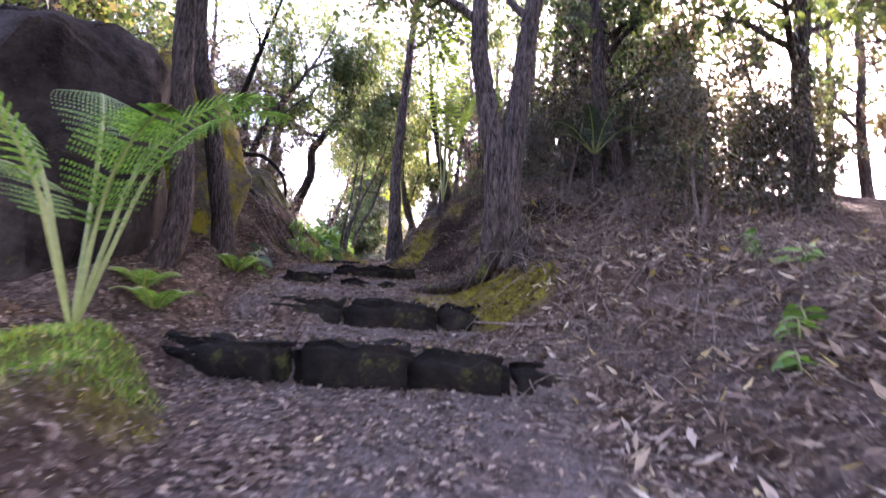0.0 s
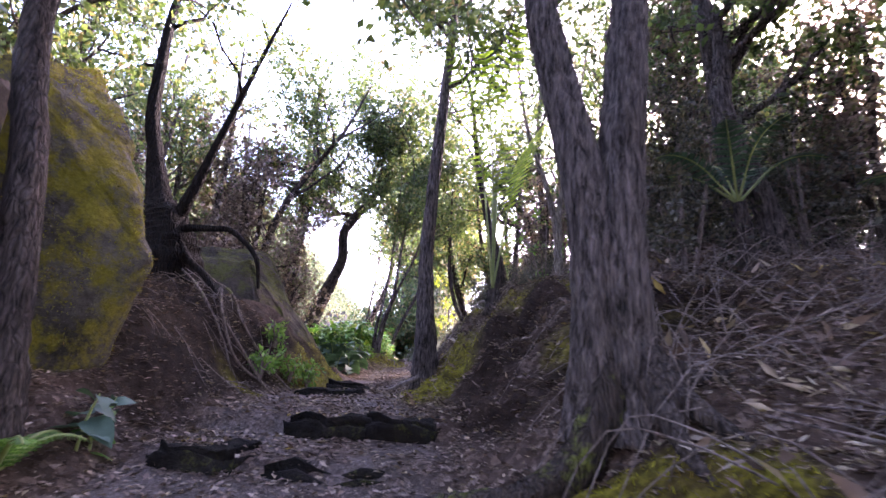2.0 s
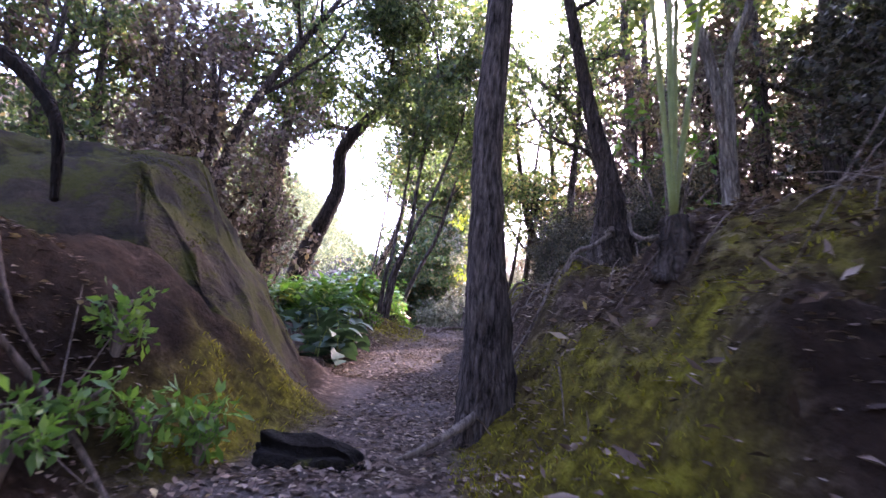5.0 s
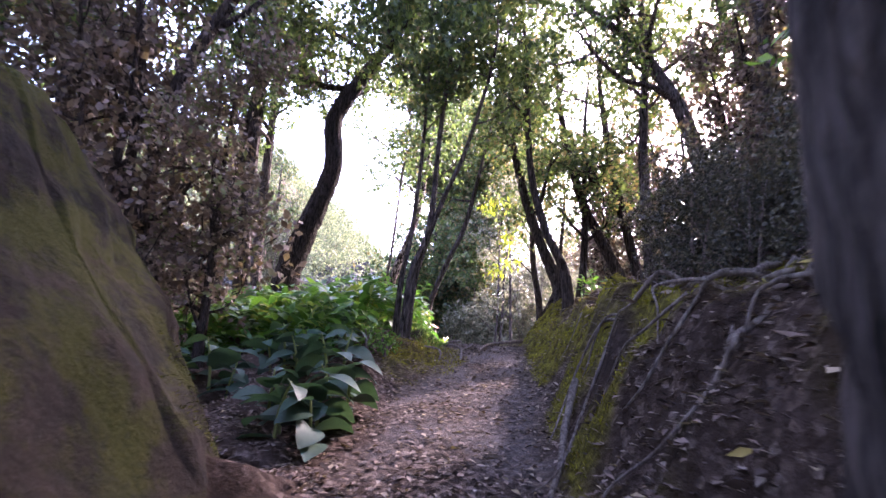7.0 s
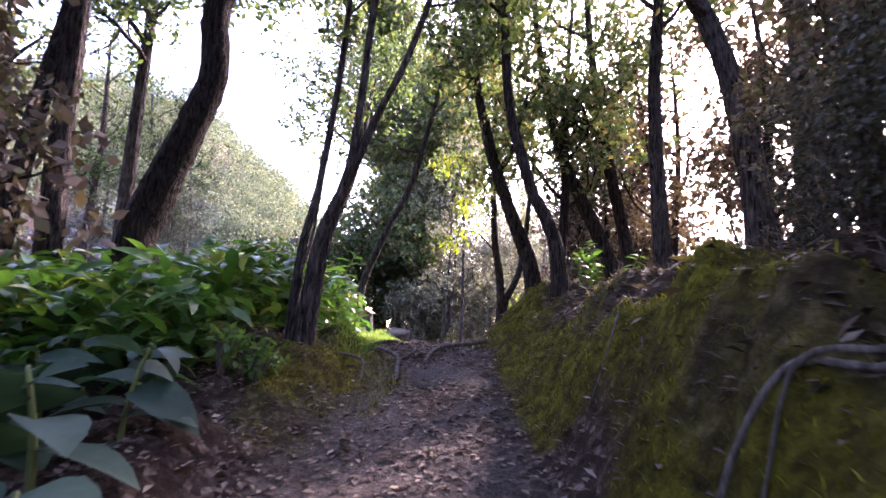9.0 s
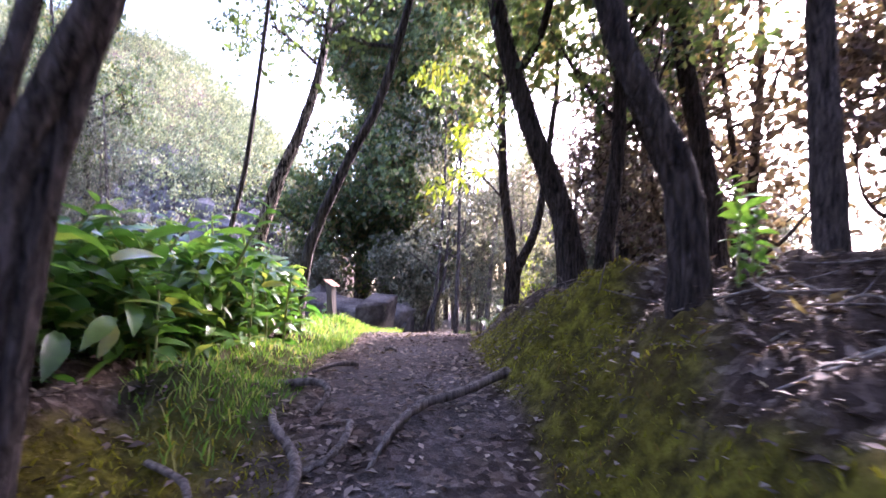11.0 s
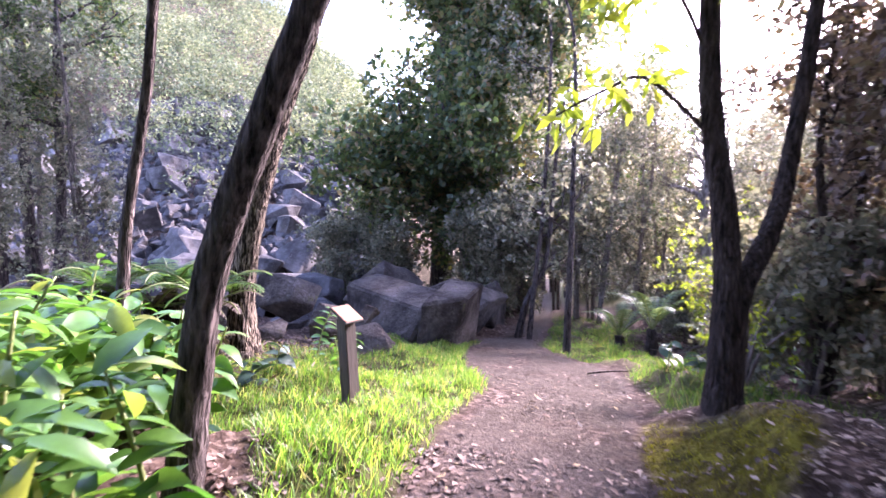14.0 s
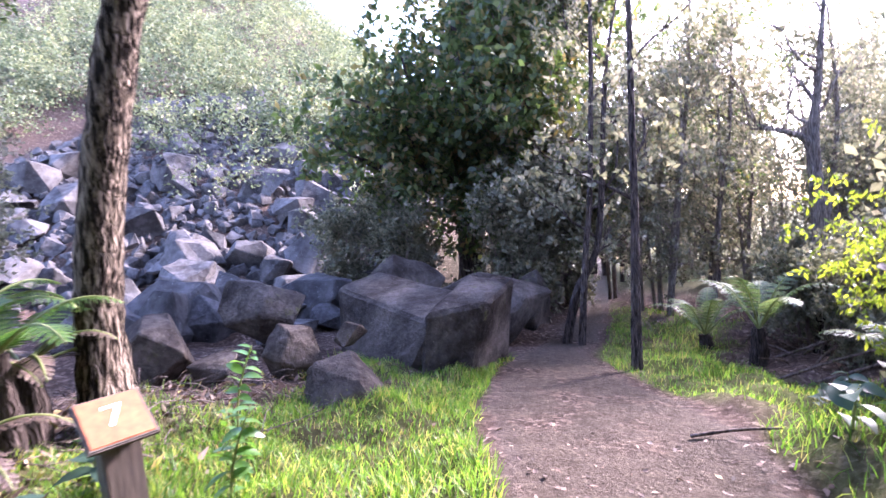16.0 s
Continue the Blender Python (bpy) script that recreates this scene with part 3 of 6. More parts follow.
def rooted(label, x, y, stems, seed, sink=0.12, crown_up=1.6, **kw):
    """A tree at (x, y); stems give points in the world, the first on the ground."""
    at = (x, y, G(x, y) - sink)
    o = np.array(at)
    r0 = np.random.default_rng(seed + 900)
    trunks = []
    for (px, py), pts, radii in stems:
        line, radii = [np.array(p, float) - o for p in [(px, py, at[2])] + list(pts)], list(radii)
        if line[-1][2] > line[-2][2] + 0.5 and not kw.get("dead") and crown_up:
            top = unit(line[-1] - line[-2]) + r0.normal(size=3) * 0.25
            line.append(line[-1] + unit(top + np.array([0, 0, 0.3])) * crown_up)
            radii[-1] = max(radii[-1], radii[-2] * 0.65)
            radii.append(radii[-1] * 0.3)
        trunks.append((line, radii))
    kw["per"] = int(kw.get("per", 40) * 1.5)
    kw["leaf_len"] = max(kw.get("leaf_len", 0.085), 0.095)
    kw["limb_len"] = kw.get("limb_len", 1.8) * 1.2
    return tree(label, trunks, kw.pop("bark", M_BARK), None, at, seed, **kw)


# trees along the trail, each fitted to its own lean
big = rooted("twin-stemmed old tree with furrowed grey bark beside the steps", 0.7, 5.78, [
    ((0.62, 5.75), [(0.64, 5.75, 2.1), (0.6, 5.76, 2.9), (0.42, 5.8, 3.9), (0.33, 5.8, 4.5), (0.3, 5.9, 6.5), (0.1, 6.0, 9.0)], [0.17, 0.135, 0.125, 0.115, 0.1, 0.06]),
    ((0.8, 5.8), [(0.79, 5.8, 2.1), (0.8, 5.8, 2.9), (0.9, 5.82, 3.9), (0.98, 5.85, 4.7), (1.2, 6.0, 6.5), (1.4, 6.2, 9.0)], [0.19, 0.155, 0.145, 0.13, 0.11, 0.06])],
    11, limbs=10, limb_len=2.3, low=0.6, flare=0.3, per=65)
part("root", tube([np.array(p) - np.array(big.location) for p in [(0.7, 5.76, 2.1), (0.62, 5.62, 1.72), (0.46, 5.52, G(0.46, 5.52) + 0.07), (0.22, 5.48, G(0.22, 5.48) + 0.06), (0.0, 5.5, G(0.0, 5.5) + 0.05), (-0.2, 5.56, G(-0.2, 5.56) + 0.02), (-0.42, 5.66, G(-0.42, 5.66) - 0.07)]], [0.07, 0.1, 0.095, 0.085, 0.07, 0.055, 0.02], 12, 36, 0.1, 3), M_BARK_MOSS, big, "long mossy surface root")
for k, (px, py) in enumerate([(1.25, 5.2), (1.45, 5.9), (0.95, 5.1)]):
    part("root", tube([np.array(p) - np.array(big.location) for p in [(0.86, 5.7, 1.95), ((0.86 + px) / 2, (5.7 + py) / 2, G((0.86 + px) / 2, (5.7 + py) / 2) + 0.06), (px, py, G(px, py) - 0.05)]], [0.1, 0.05, 0.02], 8, 14, 0.1, 5 + k), M_BARK_DARK, big)
rooted("straight grey-barked tree at the edge of the trail", -0.97, 9.9, [
    ((-0.93, 9.9), [(-0.95, 9.9, 2.5), (-1.0, 9.9, 3.3), (-1.02, 9.93, 4.3), (-0.9, 10.1, 7.5), (-0.8, 10.2, 9.0)], [0.18, 0.145, 0.115, 0.1, 0.08, 0.04])],
    12, limbs=8, limb_len=1.6, low=0.62, per=85, leaf_len=0.075, flare=0.3, bark=M_BARK)
rooted("slender forked trees leaning together on a mossy hump", -3.0, 15.75, [
    ((-3.12, 15.75), [(-3.02, 15.75, 3.75), (-2.8, 15.75, 4.4), (-2.7, 15.75, 5.6), (-2.5, 15.6, 8.2)], [0.055, 0.042, 0.038, 0.03, 0.012]),
    ((-3.08, 15.8), [(-2.96, 15.8, 3.8), (-2.65, 15.8, 4.75), (-2.3, 15.8, 5.6), (-1.9, 15.8, 7.2)], [0.045, 0.035, 0.03, 0.026, 0.012]),
    ((-3.22, 15.78), [(-3.16, 15.78, 3.7), (-3.06, 15.8, 4.3), (-2.95, 15.85, 5.6), (-2.9, 15.9, 7.8)], [0.045, 0.034, 0.03, 0.026, 0.01])],
    13, limbs=5, limb_len=1.2, low=0.6, flare=0.2, per=48)
rooted("crooked dark tree with an S-shaped trunk", -5.5, 16.7, [
    ((-5.5, 16.7), [(-5.28, 16.7, 3.98), (-5.01, 16.7, 4.72), (-4.66, 16.7, 5.68), (-4.7, 16.7, 6.5), (-4.52, 16.7, 6.9), (-4.03, 16.7, 7.58), (-3.5, 16.7, 8.4), (-3.2, 16.8, 9.5)], [0.19, 0.16, 0.15, 0.13, 0.13, 0.12, 0.1, 0.07, 0.03])],
    14, limbs=9, limb_len=2.0, low=0.5, per=85, bark=M_BARK_DARK, flare=0.3)
rooted("leaning thin tree with rough pale-lit bark", -5.0, 20.8, [
    ((-5.0, 20.8), [(-4.98, 20.8, 3.9), (-4.8, 20.8, 5.0), (-4.6, 20.7, 6.8), (-4.4, 20.6, 9.0)], [0.04, 0.033, 0.03, 0.025, 0.012])], 15, limbs=6, limb_len=1.4, low=0.6)
rooted("forked pale tree standing on the upper bank", 2.5, 18.3, [
    ((2.5, 18.3), [(2.5, 18.3, 6.2), (2.5, 18.3, 7.5), (2.1, 18.3, 9.0), (1.8, 18.3, 11)], [0.17, 0.14, 0.12, 0.07, 0.03]),
    ((2.55, 18.3), [(2.55, 18.3, 6.2), (2.55, 18.3, 7.5), (2.75, 18.3, 9.5), (2.7, 18.3, 11.5)], [0.16, 0.13, 0.11, 0.07, 0.03])],
    16, limbs=5, limb_len=1.6, low=0.75, per=14)
rooted("dark leaning tree with peeling bark on the bank", -0.8, 19.5, [
    ((-0.8, 19.5), [(-0.88, 19.5, 3.9), (-0.98, 19.5, 4.3), (-1.25, 19.5, 5.0), (-1.6, 19.6, 6.2), (-1.9, 19.8, 8.0)], [0.15, 0.12, 0.11, 0.1, 0.09, 0.04]),
    ((-0.55, 19.6), [(-0.5, 19.6, 4.0), (-0.44, 19.6, 4.4), (-0.38, 19.6, 5.2), (-0.3, 19.7, 7.5)], [0.1, 0.08, 0.075, 0.065, 0.03])],
    17, limbs=6, limb_len=1.2, low=0.5, bark=M_BARK_DARK, per=36, leaf_len=0.075)
rooted("dark slanting tree among the bank trees", 0.42, 19.7, [
    ((0.42, 19.7), [(0.32, 19.7, 4.2), (-0.1, 19.7, 5.2), (-0.45, 19.7, 6.1), (-0.8, 19.7, 8.0)], [0.13, 0.11, 0.1, 0.09, 0.04]),
    ((0.72, 19.9), [(0.66, 19.9, 4.4), (0.32, 19.9, 6.3), (0.1, 19.9, 8.3)], [0.12, 0.1, 0.09, 0.04])],
    18, limbs=5, limb_len=1.3, low=0.55, per=36, leaf_len=0.075, bark=M_BARK_DARK)
rooted("dark tree with a forked side limb above the trail", -1.28, 21.75, [
    ((-1.28, 21.75), [(-1.27, 21.8, 3.6), (-1.3, 21.85, 4.2), (-1.42, 21.9, 5.2), (-1.45, 21.95, 7.5)], [0.105, 0.083, 0.078, 0.07, 0.035]),
    ((-1.25, 21.78), [(-1.2, 21.82, 3.6), (-1.0, 21.95, 4.05), (-0.85, 22.1, 4.5), (-0.7, 22.2, 5.6), (-0.6, 22.2, 7.0)], [0.1, 0.075, 0.065, 0.06, 0.05, 0.02])],
    19, limbs=5, limb_len=1.2, low=0.72, bark=M_BARK_DARK)
rooted("slim leaning tree with smooth lit bark beside the trail", -3.7, 19.8, [
    ((-3.7, 19.8), [(-3.66, 19.8, 3.2), (-3.55, 19.8, 3.9), (-3.2, 19.8, 4.75), (-2.84, 19.85, 5.6), (-2.4, 19.9, 7.5)], [0.08, 0.064, 0.06, 0.056, 0.052, 0.03])],
    20, limbs=5, limb_len=1.2, low=0.7, per=16)
rooted("tree with stringy split bark near the marker post", -5.6, 22.9, [
    ((-5.6, 22.9), [(-5.64, 22.9, 3.1), (-5.54, 22.88, 3.9), (-5.22, 22.88, 5.1), (-4.9, 22.9, 5.95), (-4.6, 22.9, 7.0), (-4.4, 22.9, 8.4)], [0.18, 0.14, 0.125, 0.115, 0.1, 0.08, 0.04])],
    21, limbs=6, limb_len=1.5, low=0.7, bark=M_BARK_SPLIT, flare=0.2)
rooted("dark stem rising along the rock wall", -2.72, 4.5, [
    ((-2.62, 4.5), [(-2.5, 4.5, 1.7), (-2.6, 4.5, 2.6), (-2.72, 4.5, 3.6), (-2.8, 4.55, 5.5), (-2.6, 4.6, 7.5)], [0.12, 0.1, 0.095, 0.09, 0.07, 0.03])],
    22, limbs=6, limb_len=1.4, low=0.6, bark=M_BARK_DARK)
rooted("dark leaning trunk with rough bark against the rock", -2.36, 5.3, [
    ((-2.36, 5.3), [(-2.46, 5.3, 1.85), (-2.7, 5.3, 2.9), (-3.02, 5.3, 4.1), (-3.2, 5.4, 6.5)], [0.13, 0.1, 0.095, 0.09, 0.04])],
    23, limbs=4, limb_len=1.0, low=0.6, bark=M_BARK_DARK)
rooted("dark broken tree with drooping side branches on the bank", -4.45, 8.6, [
    ((-4.15, 8.6), [(-4.15, 8.6, 3.2), (-4.3, 8.6, 3.7), (-4.46, 8.6, 4.08), (-4.7, 8.6, 4.8), (-4.91, 8.6, 5.56), (-5.1, 8.7, 7.5)], [0.42, 0.42, 0.32, 0.16, 0.1, 0.09, 0.04]),
    ((-4.2, 8.55), [(-4.15, 8.55, 3.5), (-3.95, 8.5, 3.64), (-3.54, 8.5, 3.65), (-3.26, 8.5, 3.61), (-2.91, 8.5, 3.3), (-2.8, 8.5, 2.9)], [0.1, 0.08, 0.05, 0.04, 0.034, 0.028, 0.015]),
    ((-4.2, 8.5), [(-4.0, 8.45, 3.45), (-3.7, 8.4, 3.2), (-3.4, 8.35, 2.98), (-3.1, 8.3, 2.6), (-2.95, 8.25, 2.2)], [0.1, 0.06, 0.045, 0.04, 0.034, 0.02]),
    ((-4.2, 8.62), [(-4.15, 8.6, 3.7), (-3.98, 8.6, 4.3), (-3.86, 8.6, 4.75), (-3.6, 8.7, 6.0)], [0.12, 0.1, 0.075, 0.06, 0.02])],
    24, limbs=4, limb_len=1.2, low=0.75, per=24, bark=M_FIBRE, flare=0.1)
rooted("pale slim tree that forks above the bank", 1.02, 11.0, [
    ((1.02, 11.0), [(0.99, 11.0, 4.5), (0.8, 11.0, 5.5), (0.5, 11.0, 6.5), (0.3, 11.1, 8.0)], [0.07, 0.055, 0.04, 0.03, 0.015]),
    ((1.03, 11.0), [(1.02, 11.0, 4.5), (1.05, 11.0, 5.24), (1.28, 11.0, 6.0), (1.5, 11.1, 7.8)], [0.06, 0.05, 0.04, 0.03, 0.012])], 27, limbs=5, limb_len=1.0, low=0.6, bark=M_BARK_PALE, per=18)
rooted("old stump with pale hanging roots on the bank", 0.05, 11.1, [
    ((0.05, 11.1), [(0.05, 11.1, 3.6), (0.0, 11.1, 4.1), (-0.15, 11.1, 4.7), (-0.4, 11.1, 6.0), (-0.6, 11.1, 7.5)], [0.27, 0.15, 0.09, 0.065, 0.05, 0.02])],
    25, limbs=5, limb_len=0.9, low=0.65, per=16, bark=M_BARK_DARK)

# trees that arch over the trail
rooted("leaning dark-stemmed tree rising out of the brown thicket", -5.9, 14.3, [
    ((-5.9, 14.3), [(-5.92, 14.3, 4.0), (-5.85, 14.3, 5.3), (-5.6, 14.4, 6.4), (-5.0, 14.5, 7.6), (-4.3, 14.6, 8.8)], [0.14, 0.11, 0.1, 0.09, 0.07, 0.04])],
    46, limbs=8, limb_len=1.8, low=0.5, per=70, bark=M_BARK_DARK)
rooted("tall grey tree with tufted foliage behind the bank", 1.4, 17.4, [
    ((1.4, 17.4), [(1.3, 17.4, 5.2), (1.0, 17.5, 6.8), (0.3, 17.6, 8.2), (-0.6, 17.7, 9.2)], [0.15, 0.13, 0.11, 0.08, 0.05])],
    49, limbs=9, limb_len=1.9, low=0.4, per=60)
rooted("dark tree spreading its limbs over the slope", 3.2, 8.6, [
    ((3.2, 8.6), [(3.1, 8.6, 4.0), (2.8, 8.7, 5.4), (2.9, 8.8, 6.8), (2.3, 8.9, 8.4)], [0.16, 0.13, 0.12, 0.1, 0.05])],
    50, limbs=7, limb_len=1.8, low=0.45, per=26)


# background trees: four kinds, each grown once and planted again
def wild(kind, seed):
    r0 = np.random.default_rng(seed)
    if kind == "bushy":
        stems = [([(0, 0, -0.3), (0.1, 0.05, 2), (0.05, 0.2, 4.5), (0.3, 0.1, 7.5)], [0.14, 0.11, 0.08, 0.03])]
        return tree("slender leafy forest tree with dark bark", stems, M_BARK, None, (0, 0, -80), seed, limbs=12, limb_len=1.9, low=0.3, per=40, leaf_len=0.115, spread=0.3)
    if kind == "dry":
        stems = [([(0, 0, -0.3), (0.05, 0.1, 2), (-0.15, 0, 4.2), (0.0, 0.2, 6.5)], [0.1, 0.08, 0.06, 0.02]), ([(0.1, 0.1, -0.3), (0.3, 0.2, 2), (0.5, 0.1, 4.2), (0.8, 0.2, 6.0)], [0.08, 0.06, 0.04, 0.02])]
        return tree("thicket tree with brown withered foliage", stems, M_BARK_DARK, None, (0, 0, -80), seed, limbs=10, limb_len=1.3, low=0.15, leaf=M_LEAF_DRY, per=26, leaf_len=0.14, spread=0.27, joined=True)
    if kind == "tall":
        stems = [([(0, 0, -0.3), (0.05, 0.0, 3), (-0.1, 0.1, 6), (0.1, 0.1, 9.5)], [0.13, 0.1, 0.08, 0.03])]
        return tree("tall thin tree with sparse high foliage", stems, M_BARK, None, (0, 0, -80), seed, limbs=10, limb_len=1.5, low=0.45, per=32, leaf_len=0.1, spread=0.27, joined=True)
    if kind == "grey":
        stems = [([(0, 0, -0.3), (0.05, 0.0, 2), (-0.1, 0.1, 4.5), (0.1, 0.1, 7.0)], [0.07, 0.06, 0.045, 0.02]), ([(0.15, 0, -0.3), (0.3, 0.1, 2), (0.45, 0.1, 4.0), (0.7, 0.0, 5.8)], [0.05, 0.04, 0.03, 0.015])]
        return tree("thin grey-green tree with tangled stems", stems, M_BARK_PALE, None, (0, 0, -80), seed, limbs=11, limb_len=1.1, low=0.2, leaf=M_LEAF_GREY, per=24, leaf_len=0.1, spread=0.24, joined=True)
    if kind == "dark":
        stems = [([(0, 0, -0.2), (0.05, 0.02, 1.0), (0.1, 0.1, 2.6)], [0.05, 0.04, 0.01]), ([(0.1, 0, -0.2), (0.35, 0.1, 1.0), (0.6, 0.2, 2.2)], [0.045, 0.03, 0.01]), ([(-0.1, 0, -0.2), (-0.3, 0.1, 1.0), (-0.5, -0.1, 2.3)], [0.045, 0.03, 0.01])]
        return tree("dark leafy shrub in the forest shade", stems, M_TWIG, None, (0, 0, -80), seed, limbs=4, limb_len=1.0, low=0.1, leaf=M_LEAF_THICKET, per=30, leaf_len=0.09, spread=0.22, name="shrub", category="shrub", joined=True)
    stems = [([(0, 0, -0.2), (0.05, 0.02, 0.8), (0.1, 0.1, 1.9)], [0.04, 0.03, 0.01]), ([(0.1, 0, -0.2), (0.25, 0.1, 0.8), (0.5, 0.2, 1.7)], [0.035, 0.025, 0.01]), ([(-0.1, 0, -0.2), (-0.3, 0.1, 0.8), (-0.5, -0.1, 1.6)], [0.035, 0.025, 0.01])]
    return tree("grey-green leafy understorey shrub of the forest floor", stems, M_TWIG, None, (0, 0, -80), seed, limbs=4, limb_len=0.75, low=0.2, leaf=M_LEAF_GREY, per=38, leaf_len=0.1, spread=0.17, name="shrub", category="shrub", joined=True)


def plant(ob, x, y, size, turn, lean=0.0, sink=0.05):
    return copy_thing(ob, pose(x, y, G(x, y) - sink, lean, 0, turn) @ Matrix.Diagonal((size, size, size, 1)))


def clear_of_trail(x, y, gap):
    l, r = edges(y)
    return x < l - gap or x > r + gap


kinds = {k: [wild(k, s) for s in (31 + 10 * i, 32 + 10 * i)] for i, k in enumerate(("bushy", "dry", "tall", "shrub", "grey", "dark"))}
placer = random.Random(5)


def scatter(kind, count, xr, yr, gap, sizes, avoid=()):
    made = 0
    for _ in range(count * 6):
        if made >= count:
            break
        x, y = placer.uniform(*xr), placer.uniform(*yr)
        if not clear_of_trail(x, y, gap) or any(a <= x <= b and c <= y <= d for a, b, c, d in avoid):
            continue
        plant(placer.choice(kinds[kind]), x, y, placer.uniform(*sizes), placer.uniform(0, 360), placer.uniform(-6, 6))
        made += 1


OPEN = [(-9, -1, 19.5, 31.5)]
GLARE = [(3.6, 10, 7, 15.5)]
scatter("bushy", 7, (2.6, 10), (7, 20), 2.9, (0.8, 1.15), GLARE)
scatter("grey", 4, (1.4, 6), (13.5, 18), 2.6, (0.7, 1.0))
scatter("tall", 8, (-9, -5), (13, 19), 3.0, (0.7, 1.0))
scatter("dry", 8, (2.4, 8), (7, 21), 2.6, (0.7, 1.0), GLARE)
for x, y, s in [(0.5, 22.9, 0.62), (1.3, 23.4, 0.75), (0.1, 23.7, 0.5), (2.2, 22.0, 0.85), (3.4, 20.6, 0.9), (2.2, 24.6, 0.8), (0.9, 25.0, 0.6)]:
    plant(kinds["dry"][int(x * 10) % 2], x, y, s * 1.15, 90 * y)
for x, y, s in [(1.0, 14.6, 0.8), (1.7, 16.2, 0.85), (0.5, 17.9, 0.8), (2.4, 13.4, 0.8)]:
    plant(kinds["tall"][int(x * 10) % 2], x, y, s, 50 * y)
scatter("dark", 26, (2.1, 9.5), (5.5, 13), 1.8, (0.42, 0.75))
scatter("dry", 4, (4.2, 9.5), (8, 14), 3, (0.5, 0.62))
for x, y, s in [(3.3, 10.8, 0.9), (4.4, 12.6, 0.95), (5.2, 13.4, 0.9), (10.2, 12.6, 0.95), (9.4, 10.4, 0.9), (7.6, 6.2, 0.85), (8.8, 8.0, 0.95), (6.9, 4.2, 0.8)]:
    plant(kinds["bushy" if s > 0.88 else "dry"][int(x * 10) % 2], x, y, s, 50 * y)
scatter("dark", 4, (1.2, 6), (12.5, 17), 2.2, (0.5, 0.8))
# partly unseen trees added to block skylight from start, slab and right bank
for x, y, s in [(-3.4, -0.6, 1.3), (3.6, 0.0, 1.3), (-4.8, 1.3, 1.2), (-5.7, 6.4, 1.0), (-6.4, 4.6, 1.1), (-7.2, 8.4, 1.0), (5.0, 2.2, 1.1), (0.6, -2.6, 1.4), (4.9, 4.6, 1.2), (5.6, 7.2, 1.1), (6.4, 4.2, 1.3)]:
    plant(kinds["bushy"][0], x, y, s, 77 * y)
scatter("bushy", 4, (-14, -5.5), (7, 17.5), 3.0, (0.8, 1.2))
scatter("dry", 3, (-10, -5.2), (11.5, 17), 2.4, (0.7, 0.9))
scatter("bushy", 2, (-10, -6.2), (12.5, 17), 2.4, (0.7, 0.9))
scatter("grey", 22, (-3.5, 9), (31, 46), 0.9, (0.55, 0.9))
scatter("grey", 8, (1.0, 9), (23.5, 31), 2.5, (0.45, 0.75))
scatter("grey", 5, (-11.5, -8.3), (20, 25), 3, (0.5, 0.75))
scatter("tall", 4, (-12, -9), (21, 26), 3, (0.5, 0.75))
scatter("tall", 12, (-3, 18), (36, 60), 1.2, (0.5, 0.85))
scatter("bushy", 12, (4, 24), (36, 60), 1.5, (0.6, 0.9))
# unseen trees added behind the start, to cut the skylight from there
scatter("bushy", 18, (-9, 9), (-13, -2.5), 0.6, (1.0, 1.5))
scatter("grey", 12, (0.5, 15), (41, 52), 1, (1.0, 1.5))

scatter("grey", 24, (-1.4, 11), (32, 42), 1.4, (0.6, 0.95))
scatter("shrub", 27, (0.0, 9), (22, 34), 1.6, (0.4, 0.9))
scatter("shrub", 8, (-11, -5.0), (10.8, 18), 1.8, (0.4, 0.9))
for x, y, s in [(-7.2, 31.5, 1.1), (-6.6, 30.6, 0.9), (-8.2, 30.5, 0.9), (-3.9, 31.8, 1.2), (-4.4, 31.0, 1.0), (-3.4, 33.0, 1.0)]:
    plant(kinds["shrub"][0], x, y, s * 1.1, 40 * x)
for x, y, s in [(-3.9, 31.6, 0.8), (-3.4, 32.6, 0.85), (-4.6, 32.4, 0.85), (-7.5, 32.5, 0.6), (-1.9, 31.5, 0.75), (-2.4, 33.5, 0.8)]:
    plant(kinds["grey"][1], x, y, s, 70 * x)
rooted("slim dark tree rooted in the mossy bank edge", -0.93, 16.6, [
    ((-0.93, 16.6), [(-0.97, 16.6, 3.9), (-1.08, 16.6, 4.2), (-1.25, 16.6, 4.6), (-1.45, 16.7, 5.6), (-1.5, 16.9, 7.5)], [0.08, 0.065, 0.06, 0.055, 0.05, 0.025])],
    45, limbs=5, limb_len=1.1, low=0.72, bark=M_BARK_DARK)
rooted("large dark-crowned tree behind the boulders", -5.9, 33.0, [
    ((-5.9, 33.0), [(-5.9, 33.0, 5.0), (-6.0, 33.0, 8.0), (-5.9, 33.0, 11.5), (-5.8, 33, 14.5)], [0.32, 0.26, 0.22, 0.16, 0.05]),
    ((-5.2, 33.2), [(-5.1, 33.2, 5.0), (-4.8, 33.2, 8.0), (-4.2, 33.2, 11.0)], [0.22, 0.18, 0.14, 0.05])],
    41, limbs=24, limb_len=2.1, low=0.14, per=130, leaf_len=0.19, spread=0.5)
rooted("thin bare-stemmed tree beside the trail bend", -2.2, 26.85, [
    ((-2.2, 26.85), [(-2.2, 26.85, 3.0), (-2.2, 27, 4.6), (-2.3, 27.2, 7.5)], [0.06, 0.05, 0.04, 0.015])], 42, limbs=6, limb_len=0.9, low=0.35, leaf=M_LEAF_GREY, per=16)
